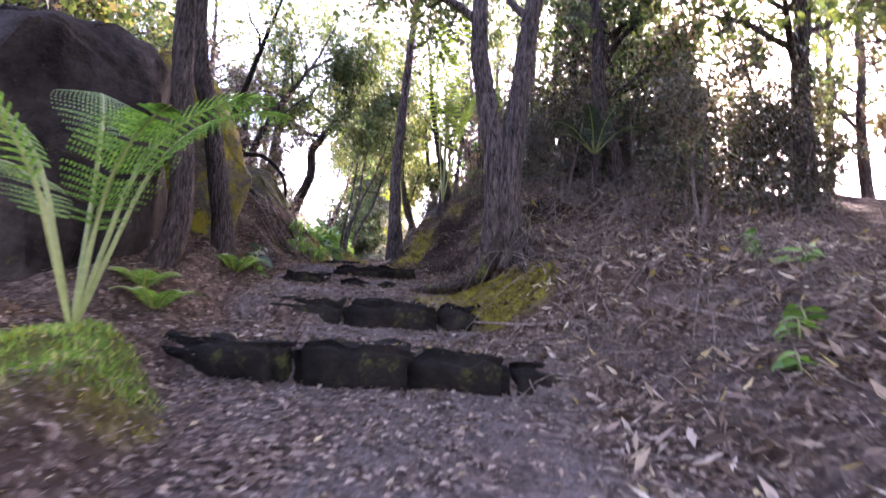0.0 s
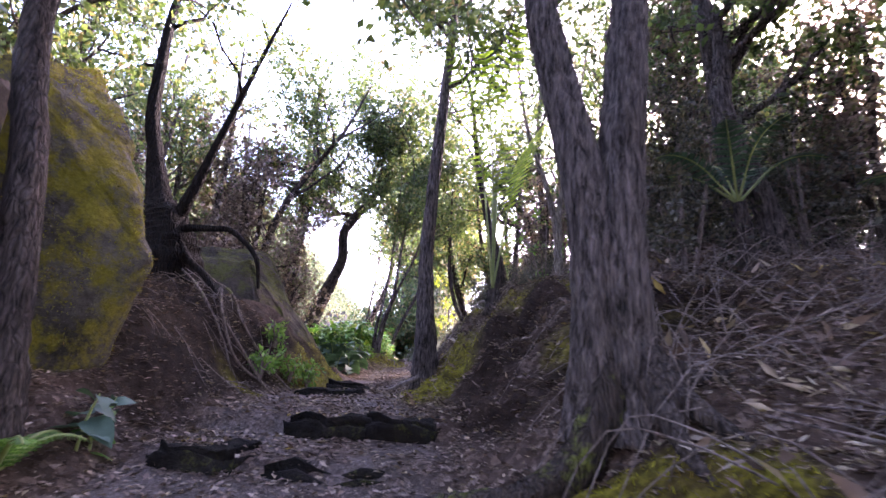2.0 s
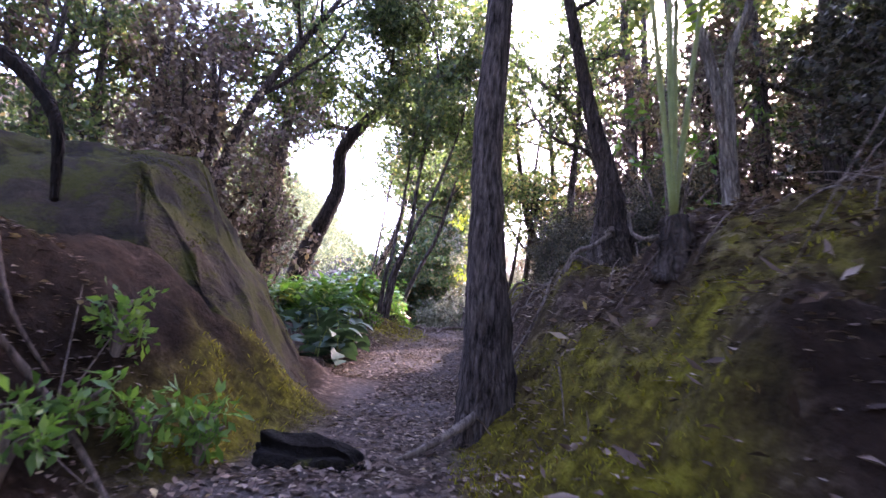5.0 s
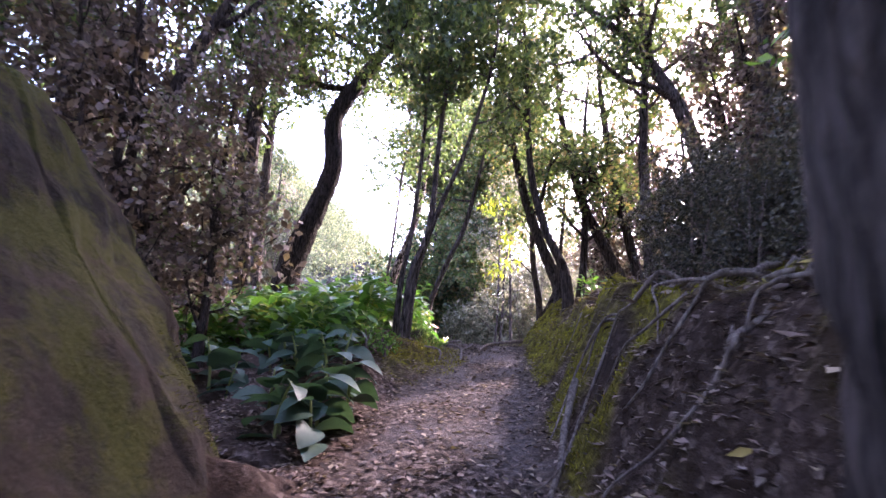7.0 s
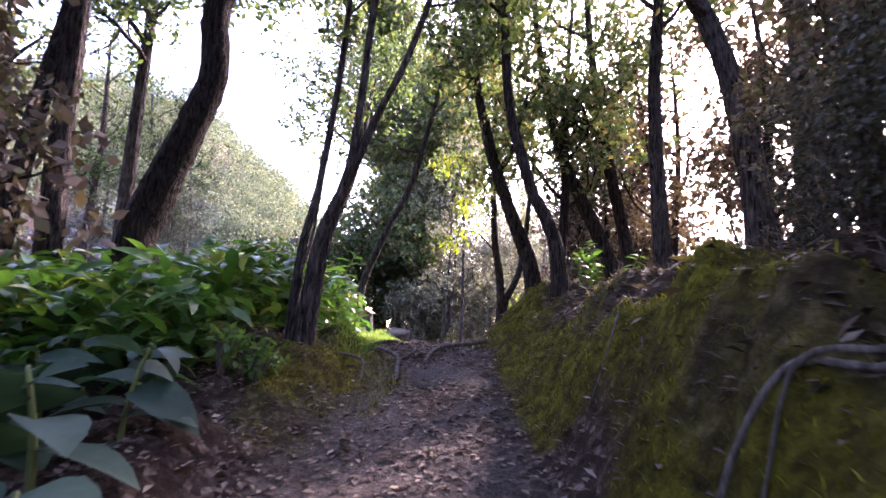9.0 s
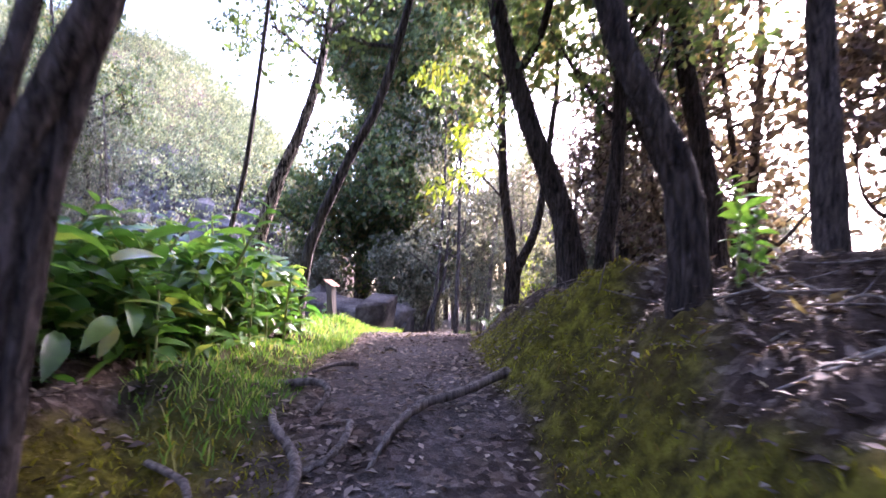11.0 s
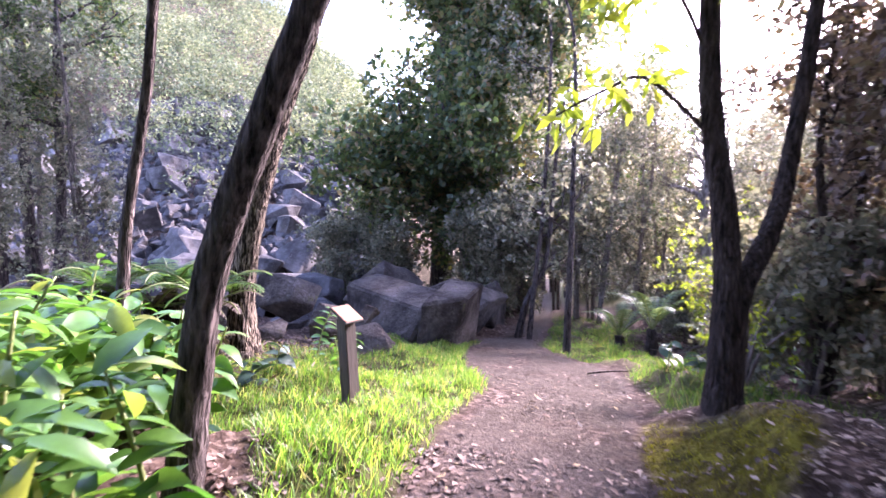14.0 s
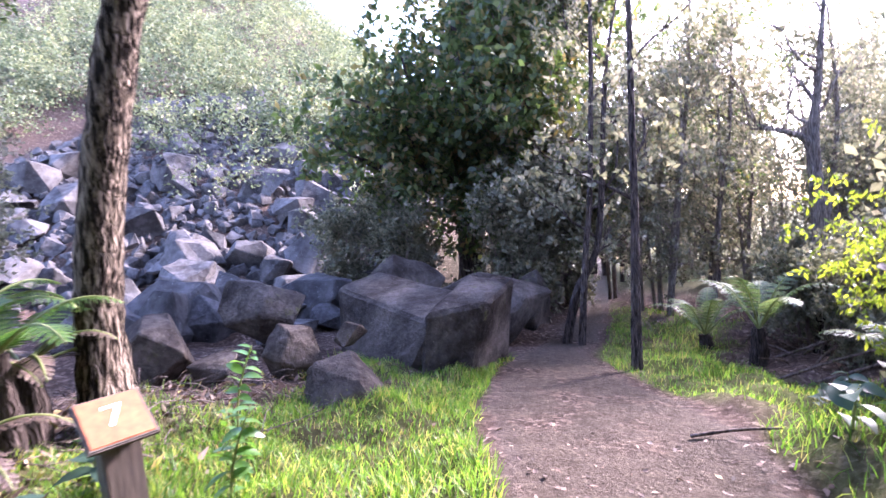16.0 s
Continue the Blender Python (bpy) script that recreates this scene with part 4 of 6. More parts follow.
rooted("pair of thin pale stems at the trail bend", -2.95, 28.6, [
    ((-2.95, 28.6), [(-2.85, 28.6, 3.2), (-2.75, 28.6, 4.5), (-2.7, 28.6, 7.5)], [0.055, 0.045, 0.04, 0.015]),
    ((-3.2, 28.7), [(-3.0, 28.7, 2.6), (-2.65, 28.7, 3.5), (-2.5, 28.8, 6.0)], [0.07, 0.06, 0.05, 0.02])], 43, limbs=6, limb_len=1.0, low=0.35, leaf=M_LEAF_GREY, per=16)
rooted("bare grey dead tree with crooked limbs", 0.75, 30, [
    ((0.75, 30), [(0.68, 30, 3.4), (0.58, 30, 4.82), (0.64, 30, 5.8), (0.72, 30, 7.4)], [0.12, 0.1, 0.08, 0.05, 0.02]),
    ((0.7, 30), [(0.66, 30, 3.4), (0.54, 30, 4.7), (0.2, 30, 5.0), (-0.3, 30, 5.1)], [0.1, 0.09, 0.06, 0.04, 0.015])], 44, limbs=6, limb_len=1.0, low=0.55, dead=True, bark=M_BARK_PALE, category="dead tree")
for x, y, s in [(0.15, 13.0, 0.3), (0.75, 13.8, 0.4), (0.7, 12.4, 0.34), (1.4, 13.2, 0.5), (0.5, 14.9, 0.4)]:
    plant(kinds["dark"][0], x, y, s, 60 * y)
for x, y, s in [(1.15, 14.2, 0.5), (1.5, 12.6, 0.45), (1.1, 15.4, 0.5)]:
    plant(kinds["dry"][1], x, y, s, 80 * y)
for x, y, s in [(-0.35, 13.0, 0.3), (-0.15, 12.55, 0.28), (-0.05, 13.3, 0.34), (0.15, 12.2, 0.3), (-0.3, 13.7, 0.26), (0.0, 13.5, 0.3), (0.5, 12.8, 0.34), (1.0, 13.4, 0.42)]:
    plant(kinds["dark"][1], x, y, s, 50 * y)
for x, y, s in [(-5.0, 14.3, 0.55), (-5.9, 13.7, 0.7)]:
    plant(kinds["dry"][0], x, y, s, 70 * y)
for x, y, s in [(0.3, 36.5, 1.1)]:
    plant(kinds["bushy"][1], x, y, s, 70 * y)
for x, y, s in [(-2.6, 38.5, 0.8), (-1.5, 40.5, 0.9), (-0.4, 42, 0.9), (-3.1, 39, 0.9), (-2.2, 36.5, 0.55), (1.2, 43.5, 1.0)]:
    plant(kinds["dry" if y % 1 else "tall"][0], x, y, s * 1.1, 70 * y)
for k in kinds.values():
    for ob in k:
        for o in (*ob.children_recursive, ob):
            bpy.data.objects.remove(o)


# ---- rocks ----
def boulder(name, label, at, size, seed, mat, turn=0.0, tip=(0, 0), facets=16, detail=2, group="", category="boulder", rough=0.035):
    ob = part(name, rock_mesh(seed, size, facets, detail, rough), mat, smooth=False)
    ob.matrix_basis = pose(*at, tip[0], tip[1], turn)
    return tagged(ob, label, category, group)


# rock wall and slab on the near side of the steps
def hull_rock(name, label, pts, mat, seed, cuts=5, rough=0.06, category="rock"):
    """A rock face hewn from its corner points, with a rough skin."""
    bm = bmesh.new()
    o = Vector(pts[0])
    for p in pts:
        bm.verts.new(Vector(p) - o)
    bmesh.ops.convex_hull(bm, input=bm.verts)
    bmesh.ops.delete(bm, geom=[v for v in bm.verts if not v.link_faces], context="VERTS")
    bmesh.ops.bevel(bm, geom=list(bm.edges), offset=0.04, segments=1, affect="EDGES", clamp_overlap=True)
    bmesh.ops.triangulate(bm, faces=bm.faces)
    bmesh.ops.subdivide_edges(bm, edges=list(bm.edges), cuts=cuts, use_grid_fill=True)
    bm.normal_update()
    for v in bm.verts:
        q = v.co + Vector((seed, 0, 0))
        v.co += v.normal * rough * (1.2 * noise.noise(q * 1.1) + noise.noise(q * 2.7) + 0.6 * noise.noise(q * 7) + 0.3 * noise.noise(q * 15))
    ob = part(name, bm, mat, smooth=category != "boulder")
    ob.matrix_basis = pose(*o)
    return tagged(ob, label, category)


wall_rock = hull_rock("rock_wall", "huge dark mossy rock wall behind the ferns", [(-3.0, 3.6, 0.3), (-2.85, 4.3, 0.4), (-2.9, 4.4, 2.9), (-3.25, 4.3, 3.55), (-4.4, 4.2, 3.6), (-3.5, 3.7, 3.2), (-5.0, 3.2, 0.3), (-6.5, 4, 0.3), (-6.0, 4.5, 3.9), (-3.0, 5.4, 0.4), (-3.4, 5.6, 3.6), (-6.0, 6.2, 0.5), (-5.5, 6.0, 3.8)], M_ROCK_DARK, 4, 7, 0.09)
gold_rock = hull_rock("rock_slab", "upright rock slab coated with golden moss", [(-2.85, 6.35, 1.1), (-2.6, 6.4, 2.6), (-2.95, 6.4, 3.5), (-3.35, 6.45, 4.1), (-3.7, 6.5, 4.5), (-3.3, 5.5, 1.0), (-3.6, 5.6, 4.0), (-3.45, 7.0, 1.1), (-3.95, 7.0, 3.6), (-4.4, 6.9, 1.2), (-4.5, 6.8, 4.4)], M_ROCK_GOLD, 9, 6, 0.06)
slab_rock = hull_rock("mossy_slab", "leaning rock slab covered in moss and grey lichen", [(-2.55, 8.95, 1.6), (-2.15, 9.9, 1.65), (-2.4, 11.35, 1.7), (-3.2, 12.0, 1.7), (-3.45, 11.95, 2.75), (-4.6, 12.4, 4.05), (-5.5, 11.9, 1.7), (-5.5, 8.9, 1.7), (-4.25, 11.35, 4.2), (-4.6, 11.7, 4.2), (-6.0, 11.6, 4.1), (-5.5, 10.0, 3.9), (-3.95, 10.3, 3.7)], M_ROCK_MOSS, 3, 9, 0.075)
# steps: rough stones laid across the trail
STEPS = [
    (-1.42, 3.42, 0.46, (0.95, 0.5, 0.36), -14), (-0.5, 3.3, 0.47, (0.78, 0.42, 0.4), 3), (0.16, 3.34, 0.45, (0.74, 0.42, 0.38), -4), (0.72, 3.42, 0.44, (0.55, 0.4, 0.34), 10),
    (-1.25, 4.72, 0.79, (0.95, 0.5, 0.4), -10), (-0.4, 4.55, 0.8, (0.86, 0.42, 0.42), 3), (0.2, 4.6, 0.81, (0.45, 0.42, 0.4), -8),
    (-1.62, 6.0, 1.2, (0.62, 0.5, 0.34), -6), (-0.85, 5.98, 1.17, (0.75, 0.36, 0.26), 5),
    (-1.15, 6.8, 1.39, (0.68, 0.4, 0.32), 4), (-0.6, 6.82, 1.42, (0.62, 0.4, 0.32), -6),
    (-1.7, 8.35, 1.65, (0.8, 0.4, 0.24), 4), (-1.75, 9.2, 1.8, (0.6, 0.34, 0.2), -6)]
step_stones = []
for k, (x, y, z, size, turn) in enumerate(STEPS):
    bm = bmesh.new()
    bmesh.ops.create_cube(bm, size=1.0, matrix=Matrix.Diagonal((*size, 1)))
    bmesh.ops.bevel(bm, geom=list(bm.edges), offset=0.06, segments=2, affect="EDGES")
    bmesh.ops.triangulate(bm, faces=bm.faces)
    bmesh.ops.subdivide_edges(bm, edges=list(bm.edges), cuts=4, use_grid_fill=True)
    for v in bm.verts:
        q = v.co * 5 + Vector((k * 3.1, 0, 0))
        v.co += Vector((noise.noise(q), noise.noise(q + Vector((7, 0, 0))), noise.noise(q + Vector((0, 9, 0))))) * 0.07
        q = v.co * 17
        v.co += Vector((noise.noise(q), noise.noise(q + Vector((7, 0, 0))), noise.noise(q + Vector((0, 9, 0))))) * 0.022
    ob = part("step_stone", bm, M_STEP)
    step_stones.append(ob)
    ob.matrix_basis = pose(x, y, z, 0, 0, turn)
    tagged(ob, "rough dark lava block laid as a trail step", "step", "stone steps of the trail")

# boulders round the clearing
for label, pts, seed in [
    ("large flat-topped lava boulder with a dark front face", [(-6.3, 27.0, 1.8), (-6.25, 26.9, 2.95), (-5.9, 27.6, 3.1), (-4.35, 25.75, 2.72), (-4.8, 25.75, 1.9), (-4.2, 26.6, 2.95), (-4.2, 26.6, 1.8), (-5.6, 26.2, 1.9)], 21),
    ("squared end block of the flat-topped boulder", [(-4.5, 25.6, 2.05), (-4.42, 25.6, 2.85), (-3.75, 25.9, 2.95), (-4.0, 25.85, 1.95), (-3.62, 26.8, 3.1), (-3.8, 26.9, 1.8), (-4.3, 26.9, 3.15), (-4.4, 27.0, 1.8)], 31),
    ("speckled lava boulder resting in the grass", [(-5.12, 24.3, 2.2), (-5.0, 24.25, 2.72), (-4.75, 24.6, 2.78), (-4.4, 24.2, 2.6), (-4.25, 24.15, 2.2), (-4.7, 23.85, 2.2), (-4.3, 24.7, 2.2), (-4.95, 24.8, 2.2)], 25)]:
    tagged(hull_rock("boulder", label, pts, M_ROCK, seed, 5, 0.025, "boulder"), group="boulders in the clearing")
boulder("boulder", "tall block of broken lava behind the path bend", (-4.35, 28.6, 2.35), (2.1, 1.8, 1.5), 22, M_ROCK, 15, (0, 8), 15, 3, "boulders in the clearing")
boulder("boulder", "angular slanted lava block beside the trail", (-3.95, 30.3, 2.0), (1.5, 1.6, 1.5), 23, M_ROCK, 40, (0, 22), 13, 3, "boulders in the clearing")
boulder("boulder", "rounded grey lava boulder in the rubble", (-7.2, 26.4, 2.75), (1.35, 1.1, 1.0), 24, M_ROCK, 10, (0, 14), 16, 3, "boulders in the clearing")
boulder("boulder", "upright lava block in dry fern litter", (-5.65, 24.9, 2.55), (0.75, 0.7, 0.8), 26, M_ROCK, 20, (0, -12), 12, 3, "boulders in the clearing")
boulder("boulder", "small dark lava stone under fern litter", (-6.35, 24.6, 2.5), (0.6, 0.5, 0.55), 27, M_ROCK, 60, (0, 0), 13, 2, "boulders in the clearing")
boulder("boulder", "cracked lava block beside the split-bark tree", (-6.9, 24.4, 2.65), (1.0, 0.8, 0.85), 28, M_ROCK, -10, (10, 0), 15, 2, "boulders in the clearing")
boulder("boulder", "tan-topped stone wedged between boulders", (-5.1, 25.2, 2.72), (0.42, 0.4, 0.3), 29, M_ROCK, 0, (0, 8), 12, 2, "boulders in the clearing")
boulder("boulder", "wide lava block behind the flat-topped boulder", (-6.3, 29.0, 2.5), (2.2, 1.6, 1.4), 30, M_ROCK, 50, (0, 4), 15, 3, "boulders in the clearing")

scree = [part("boulder", rock_mesh(60 + s, (1, 0.85, 0.75), 13, 1, 0.04), M_ROCK_SCREE, smooth=False) for s in range(6)]
for ob in scree:
    tagged(ob, "grey angular boulder of the rockfall slope", "boulder", "boulders of the rockfall")
made = 0
while made < 295:
    x, y = placer.uniform(-24, -7.3), placer.uniform(25, 46)
    rise = float(hill(x, y))
    if rise > 9 or (rise < 0.25 and not (y > 25 and x > -13)) or x > -6.5 - 0.25 * (y - 28):
        continue
    s = placer.choice((0.6, 0.8, 1.0, 1.1, 1.3, 1.5, 1.8, 2.1)) * placer.uniform(0.8, 1.2)
    copy_thing(placer.choice(scree), pose(x, y, G(x, y) + 0.12 * s, placer.uniform(-30, 30), placer.uniform(-30, 30), placer.uniform(0, 360)) @ Matrix.Diagonal((s, s, s, 1)))
    made += 1
for ob in scree:
    bpy.data.objects.remove(ob)


def rubble():
    """The small broken stones between the rockfall boulders."""
    r0 = np.random.default_rng(64)
    bm = rock_mesh(70, (1, 0.85, 0.75), 12, 0, 0.02)
    bm.verts.index_update()
    base = np.array([v.co[:] for v in bm.verts])
    tri = [[v.index for v in f.verts] for f in bm.faces]
    bm.free()
    vs, fs, n = [], [], 0
    while n < 3200:
        x, y = r0.uniform(-24, -7.5), r0.uniform(27, 47)
        if not 0.2 < hill(x, y) < 10 or x > -6.5 - 0.25 * (y - 28):
            continue
        s, a = r0.uniform(0.25, 0.8), r0.uniform(0, 6.28)
        turn = np.array(Euler((r0.uniform(0, 6), r0.uniform(0, 6), a)).to_matrix())
        vs.append(base @ turn.T * s + np.array([x, y, G(x, y) + 0.1 * s]))
        fs += [[i + n * len(base) for i in t] for t in tri]
        n += 1
    return np.concatenate(vs), fs


tagged(part("rubble", rubble(), M_ROCK_SCREE, smooth=False), "grey broken rubble between the rockfall boulders", "rubble", kind="stuff")


# ---- plants ----
def leaf_blade(length, wide, droop, segs=5, fold=0.25):
    """One large leaf along +y: folded at the midrib, bending down to a pointed tip."""
    v, f = [], []
    for i in range(segs + 1):
        t = i / segs
        w = wide * math.sin(math.pi * min(1, t * 0.93 + 0.07)) ** 0.8 * (1 - 0.25 * t) * (0.04 if i == segs else 1)
        y, z = length * t * (1 - 0.15 * droop * t), -droop * length * t * t * 0.6
        v += [(-w, y, z + fold * w), (0, y, z), (w, y, z + fold * w)]
        if i:
            a = 3 * i
            f += [[a - 3, a - 2, a + 1, a], [a - 2, a - 1, a + 2, a + 1]]
    return v, f


def placed_leaf(name, mesh, parent, m):
    ob = new(name, mesh)
    ob.parent = parent
    ob.matrix_basis = m
    return ob


def ginger(seed, mat, tall, count, length, wide, label):
    r0 = random.Random(seed)
    ob = thing("ginger_plant", label, "plant", (0, 0, -80))
    lean, az = r0.uniform(0.05, 0.3), r0.uniform(0, 6.28)
    line = [(0, 0, -0.1)] + [(math.cos(az) * lean * tall * t * t, math.sin(az) * lean * tall * t * t, tall * t) for t in (0.35, 0.7, 1.0)]
    part("stalk", tube(line, [0.014, 0.012, 0.006], 6, 10, 0.03, seed), M_STALK, ob)
    p = smoothed(line, 41)
    meshes = []
    for k in range(2):
        lm = part("leaf", leaf_blade(length * (1 - 0.15 * k), wide, 0.5 + 0.4 * k), mat, ob)
        meshes.append(lm.data)
        bpy.data.objects.remove(lm)
    for i in range(count):
        t = 0.14 + 0.86 * (i + 0.5) / count
        q = p[int(t * 40)]
        a = math.degrees(az) + 90 + 180 * (i % 2) + r0.uniform(-40, 40)
        s = r0.uniform(0.75, 1.15) * (0.75 + 0.4 * math.sin(math.pi * t))
        placed_leaf("leaf", meshes[i % 2], ob, pose(*q, r0.uniform(-5, 40), r0.uniform(-35, 35), a) @ Matrix.Diagonal((s, s, s, 1)))
    return ob


def lay(kind_list, spots, sizes):
    for x, y in spots:
        s = placer.uniform(*sizes)
        copy_thing(placer.choice(kind_list), pose(x, y, G(x, y) - 0.02, 0, 0, placer.uniform(0, 360)) @ Matrix.Diagonal((s, s, s, 1)))


def discard(obs):
    for ob in obs:
        for o in (*ob.children_recursive, ob):
            bpy.data.objects.remove(o)


gingers = [ginger(s, M_GINGER, 0.8 + 0.12 * (s % 3), 17, 0.225, 0.05, "leafy green ginger plant on a tall stalk") for s in range(4)]
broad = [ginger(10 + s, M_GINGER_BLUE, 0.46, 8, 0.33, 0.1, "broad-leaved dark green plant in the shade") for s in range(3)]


def spots(count, xr, yr, test=None):
    out = []
    while len(out) < count:
        x, y = placer.uniform(*xr), placer.uniform(*yr)
        l, r = edges(y)
        if (test is None or test(x, y, l, r)):
            out.append((x, y))
    return out


lay(gingers, spots(78, (-6.4, -3.3), (16.6, 21.2), lambda x, y, l, r: x < l - 0.55 and abs(x + 3.7) + abs(y - 19.8) > 0.35 and not (x > -4.25 and y > 19.7)), (0.75, 1.05))
lay(gingers, spots(34, (-4.6, -3.3), (16.4, 19.6), lambda x, y, l, r: x < l - 0.42), (0.6, 0.9))
lay(gingers, spots(14, (-5.4, -3.4), (15.0, 17.0), lambda x, y, l, r: x < l - 0.7), (0.7, 1.05))
lay(gingers, spots(26, (-4.9, -3.3), (15.9, 17.6), lambda x, y, l, r: x < l - 0.62), (0.7, 0.95))
lay(gingers, [(-0.62, 16.75), (-0.5, 16.9), (-0.75, 16.6), (-0.62, 15.55)], (0.4, 0.5))
lay(gingers, [(-4.35, 22.6), (-4.2, 22.4), (-4.95, 23.3), (-6.1, 28.2), (-6.4, 28.3), (-5.9, 28.4), (-0.2, 24.6), (0.3, 24.2), (0.5, 25.2), (-0.1, 25.6)], (0.5, 0.75))
lay(broad, spots(13, (-4.6, -3.1), (12.9, 14.8), lambda x, y, l, r: x < l - 0.35), (0.7, 1.1))
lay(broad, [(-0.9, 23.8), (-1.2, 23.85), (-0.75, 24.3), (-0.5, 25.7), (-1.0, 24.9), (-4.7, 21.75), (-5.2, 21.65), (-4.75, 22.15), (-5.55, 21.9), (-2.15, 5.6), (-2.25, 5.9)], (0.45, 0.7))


def ginger_thicket(count, seed):
    """The crowded leaves low between the ginger stalks, too many to count."""
    r0 = np.random.default_rng(seed)
    base, quads = leaf_blade(0.24, 0.05, 0.6, 4)
    base = np.array(base)
    vs, fs, n = [], [], 0
    while n < count:
        x, y = r0.uniform(-6.6, -3.4), r0.uniform(14.5, 20.8)
        l, r = edges(y)
        if x > l - 0.6 or (x > -4.3 and y > 19.6):
            continue
        turn = np.array(Euler((r0.uniform(-0.5, 0.9), r0.uniform(-0.6, 0.6), r0.uniform(0, 6.28))).to_matrix())
        vs.append(base @ turn.T * r0.uniform(0.6, 1.15) + np.array([x, y, G(x, y) + r0.uniform(0.02, 0.72)]))
        fs += [[i + n * len(base) for i in q] for q in quads]
        n += 1
    return np.concatenate(vs), fs


tagged(part("ginger_thicket", ginger_thicket(8500, 66), M_GINGER), "dense green ginger leaves filling the trail side", "plants", kind="stuff")
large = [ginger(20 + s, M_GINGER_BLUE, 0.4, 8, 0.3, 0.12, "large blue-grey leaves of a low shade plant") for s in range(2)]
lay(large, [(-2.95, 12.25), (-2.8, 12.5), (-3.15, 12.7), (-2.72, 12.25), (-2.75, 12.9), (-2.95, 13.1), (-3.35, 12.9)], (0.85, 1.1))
low_green = [ginger(30 + s, M_GINGER, 0.2, 6, 0.2, 0.05, "small leafy green seedling among dead leaves") for s in range(2)]
lay(low_green, [(2.9, 4.4), (3.1, 4.0), (2.4, 3.1), (2.6, 3.3), (2.1, 2.7), (3.2, 4.8), (-2.3, 5.95), (-2.15, 5.7)], (0.7, 1.2))
discard(gingers + broad + large + low_green)


def frond_geo(petiole, blade, up, r0, pairs=22, width=0.3, arch=2.4):
    """A fern frond that rises along z and arches over to +y."""
    n = 40
    total = petiole + blade
    pts, p, a = [], np.array([0.0, 0, 0]), up
    for i in range(n + 1):
        pts.append(p.copy())
        t = i / n
        a2 = a - arch * max(0, t - 0.35) ** 1.3
        p = p + np.array([0, math.cos(a2), math.sin(a2)]) * total / n
    pts = np.array(pts)
    stem = tube(pts[::4], [0.016, 0.012, 0.004], 6, 22, 0.03, 1)
    pos, way, size = [], [], []
    s0 = int(n * petiole / total)
    for k in range(pairs):
        t = (k + 0.5) / pairs
        i = min(n - 1, s0 + int((n - s0) * t))
        o, d = pts[i], unit(pts[min(n, i + 1)] - pts[i - 1])
        w = width * math.sin(math.pi * (0.12 + 0.85 * t)) ** 0.8
        for side in (-1, 1):
            pd = unit(np.array([side, 0, 0]) + d * 0.45 + np.array([0, 0, -0.12]))
            m = 12
            for j in range(m):
                u = (j + 0.5) / m
                q = o + pd * w * u + np.array([0, 0, -0.14 * w * u * u])
                for e in (-1, 1):
                    pos.append(q)
                    way.append(pd * 0.35 + d * e)
                    size.append(0.5 * blade / pairs * (1 - 0.65 * u) + 0.003)
    pos, way, size = np.array(pos), np.array(way), np.array(size)
    d = unit(way)
    side = unit(np.cross(d, np.array([0, 0, 1.0])))
    L = size[:, None]
    v = np.stack([pos - side * L * 0.5, pos + side * L * 0.5, pos + d * L + side * L * 0.2, pos + d * L - side * L * 0.2], 1).reshape(-1, 3)
    f = (np.arange(len(pos))[:, None] * 4 + np.array([[0, 1, 2, 3]])).tolist()
    return (v, f), stem


def fern(label, at, fronds, seed, mat=M_FERN, name="fern", trunk=0.0, arch=2.4):
    """fronds: bearing, rise, bare stem, blade, width."""
    r0 = np.random.default_rng(seed)
    ob = thing(name, label, "fern", (at[0], at[1], G(*at) - 0.03))
    if trunk:
        part("trunk", tube([(0, 0, -0.1), (0.02, 0, trunk * 0.5), (0, 0, trunk)], [0.11, 0.09, 0.07], 10, 12, 0.15, seed), M_BARK_DARK, ob)
    for az, up, petiole, blade, width in fronds:
        leaf, stem = frond_geo(petiole, blade, radians(up), r0, int(10 + 12 * blade), width, arch)
        fr = part("frond", leaf, mat, ob)
        fr.matrix_basis = pose(0, 0, trunk, 0, 0, az)
        part("stem", stem, M_STALK, fr, "pale green fern stem")
    return ob


# bearings: 0 is +y, turning left
fern("tall tree fern with pale green stems beside the steps", (-2.0, 2.6), [(-70, 80, 1.0, 1.0, 0.32), (-48, 76, 1.05, 1.1, 0.34), (40, 82, 1.2, 0.9, 0.3), (95, 72, 1.0, 1.0, 0.3), (150, 70, 0.9, 1.0, 0.32), (-120, 84, 0.6, 0.9, 0.3), (70, 62, 0.8, 0.9, 0.3)], 71)
for k, (x, y, s, tr) in enumerate([(-6.9, 22.3, 0.8, 0.0), (-6.4, 21.7, 0.7, 0.0), (-0.75, 27.6, 0.9, 0.5), (0.35, 29.0, 1.0, 0.7), (-0.2, 25.2, 0.7, 0.2), (-1.15, 28.9, 0.8, 0.3), (2.6, 8.2, 0.9, 0.8), (3.4, 6.3, 0.8, 0.6)]):
    fern("green fern with arching fronds", (x, y), [(a + 17 * k, 48 + 9 * (j % 3), 0.3 * s, 0.9 * s, 0.2 * s) for j, a in enumerate(range(0, 360, 52))], 80 + k, trunk=tr, mat=M_FERN_PALE if y > 23 else M_FERN if y > 20 else M_GINGER_BLUE)
for k, (x, y, s) in enumerate([(-2.2, 3.75, 0.28), (-2.4, 3.9, 0.25), (-2.2, 5.2, 0.3)]):
    fern("small low fern growing from moss", (x, y), [(a + 29 * k, 45, 0.05, s * 1.2, 0.1) for a in range(0, 360, 60)], 120 + k)

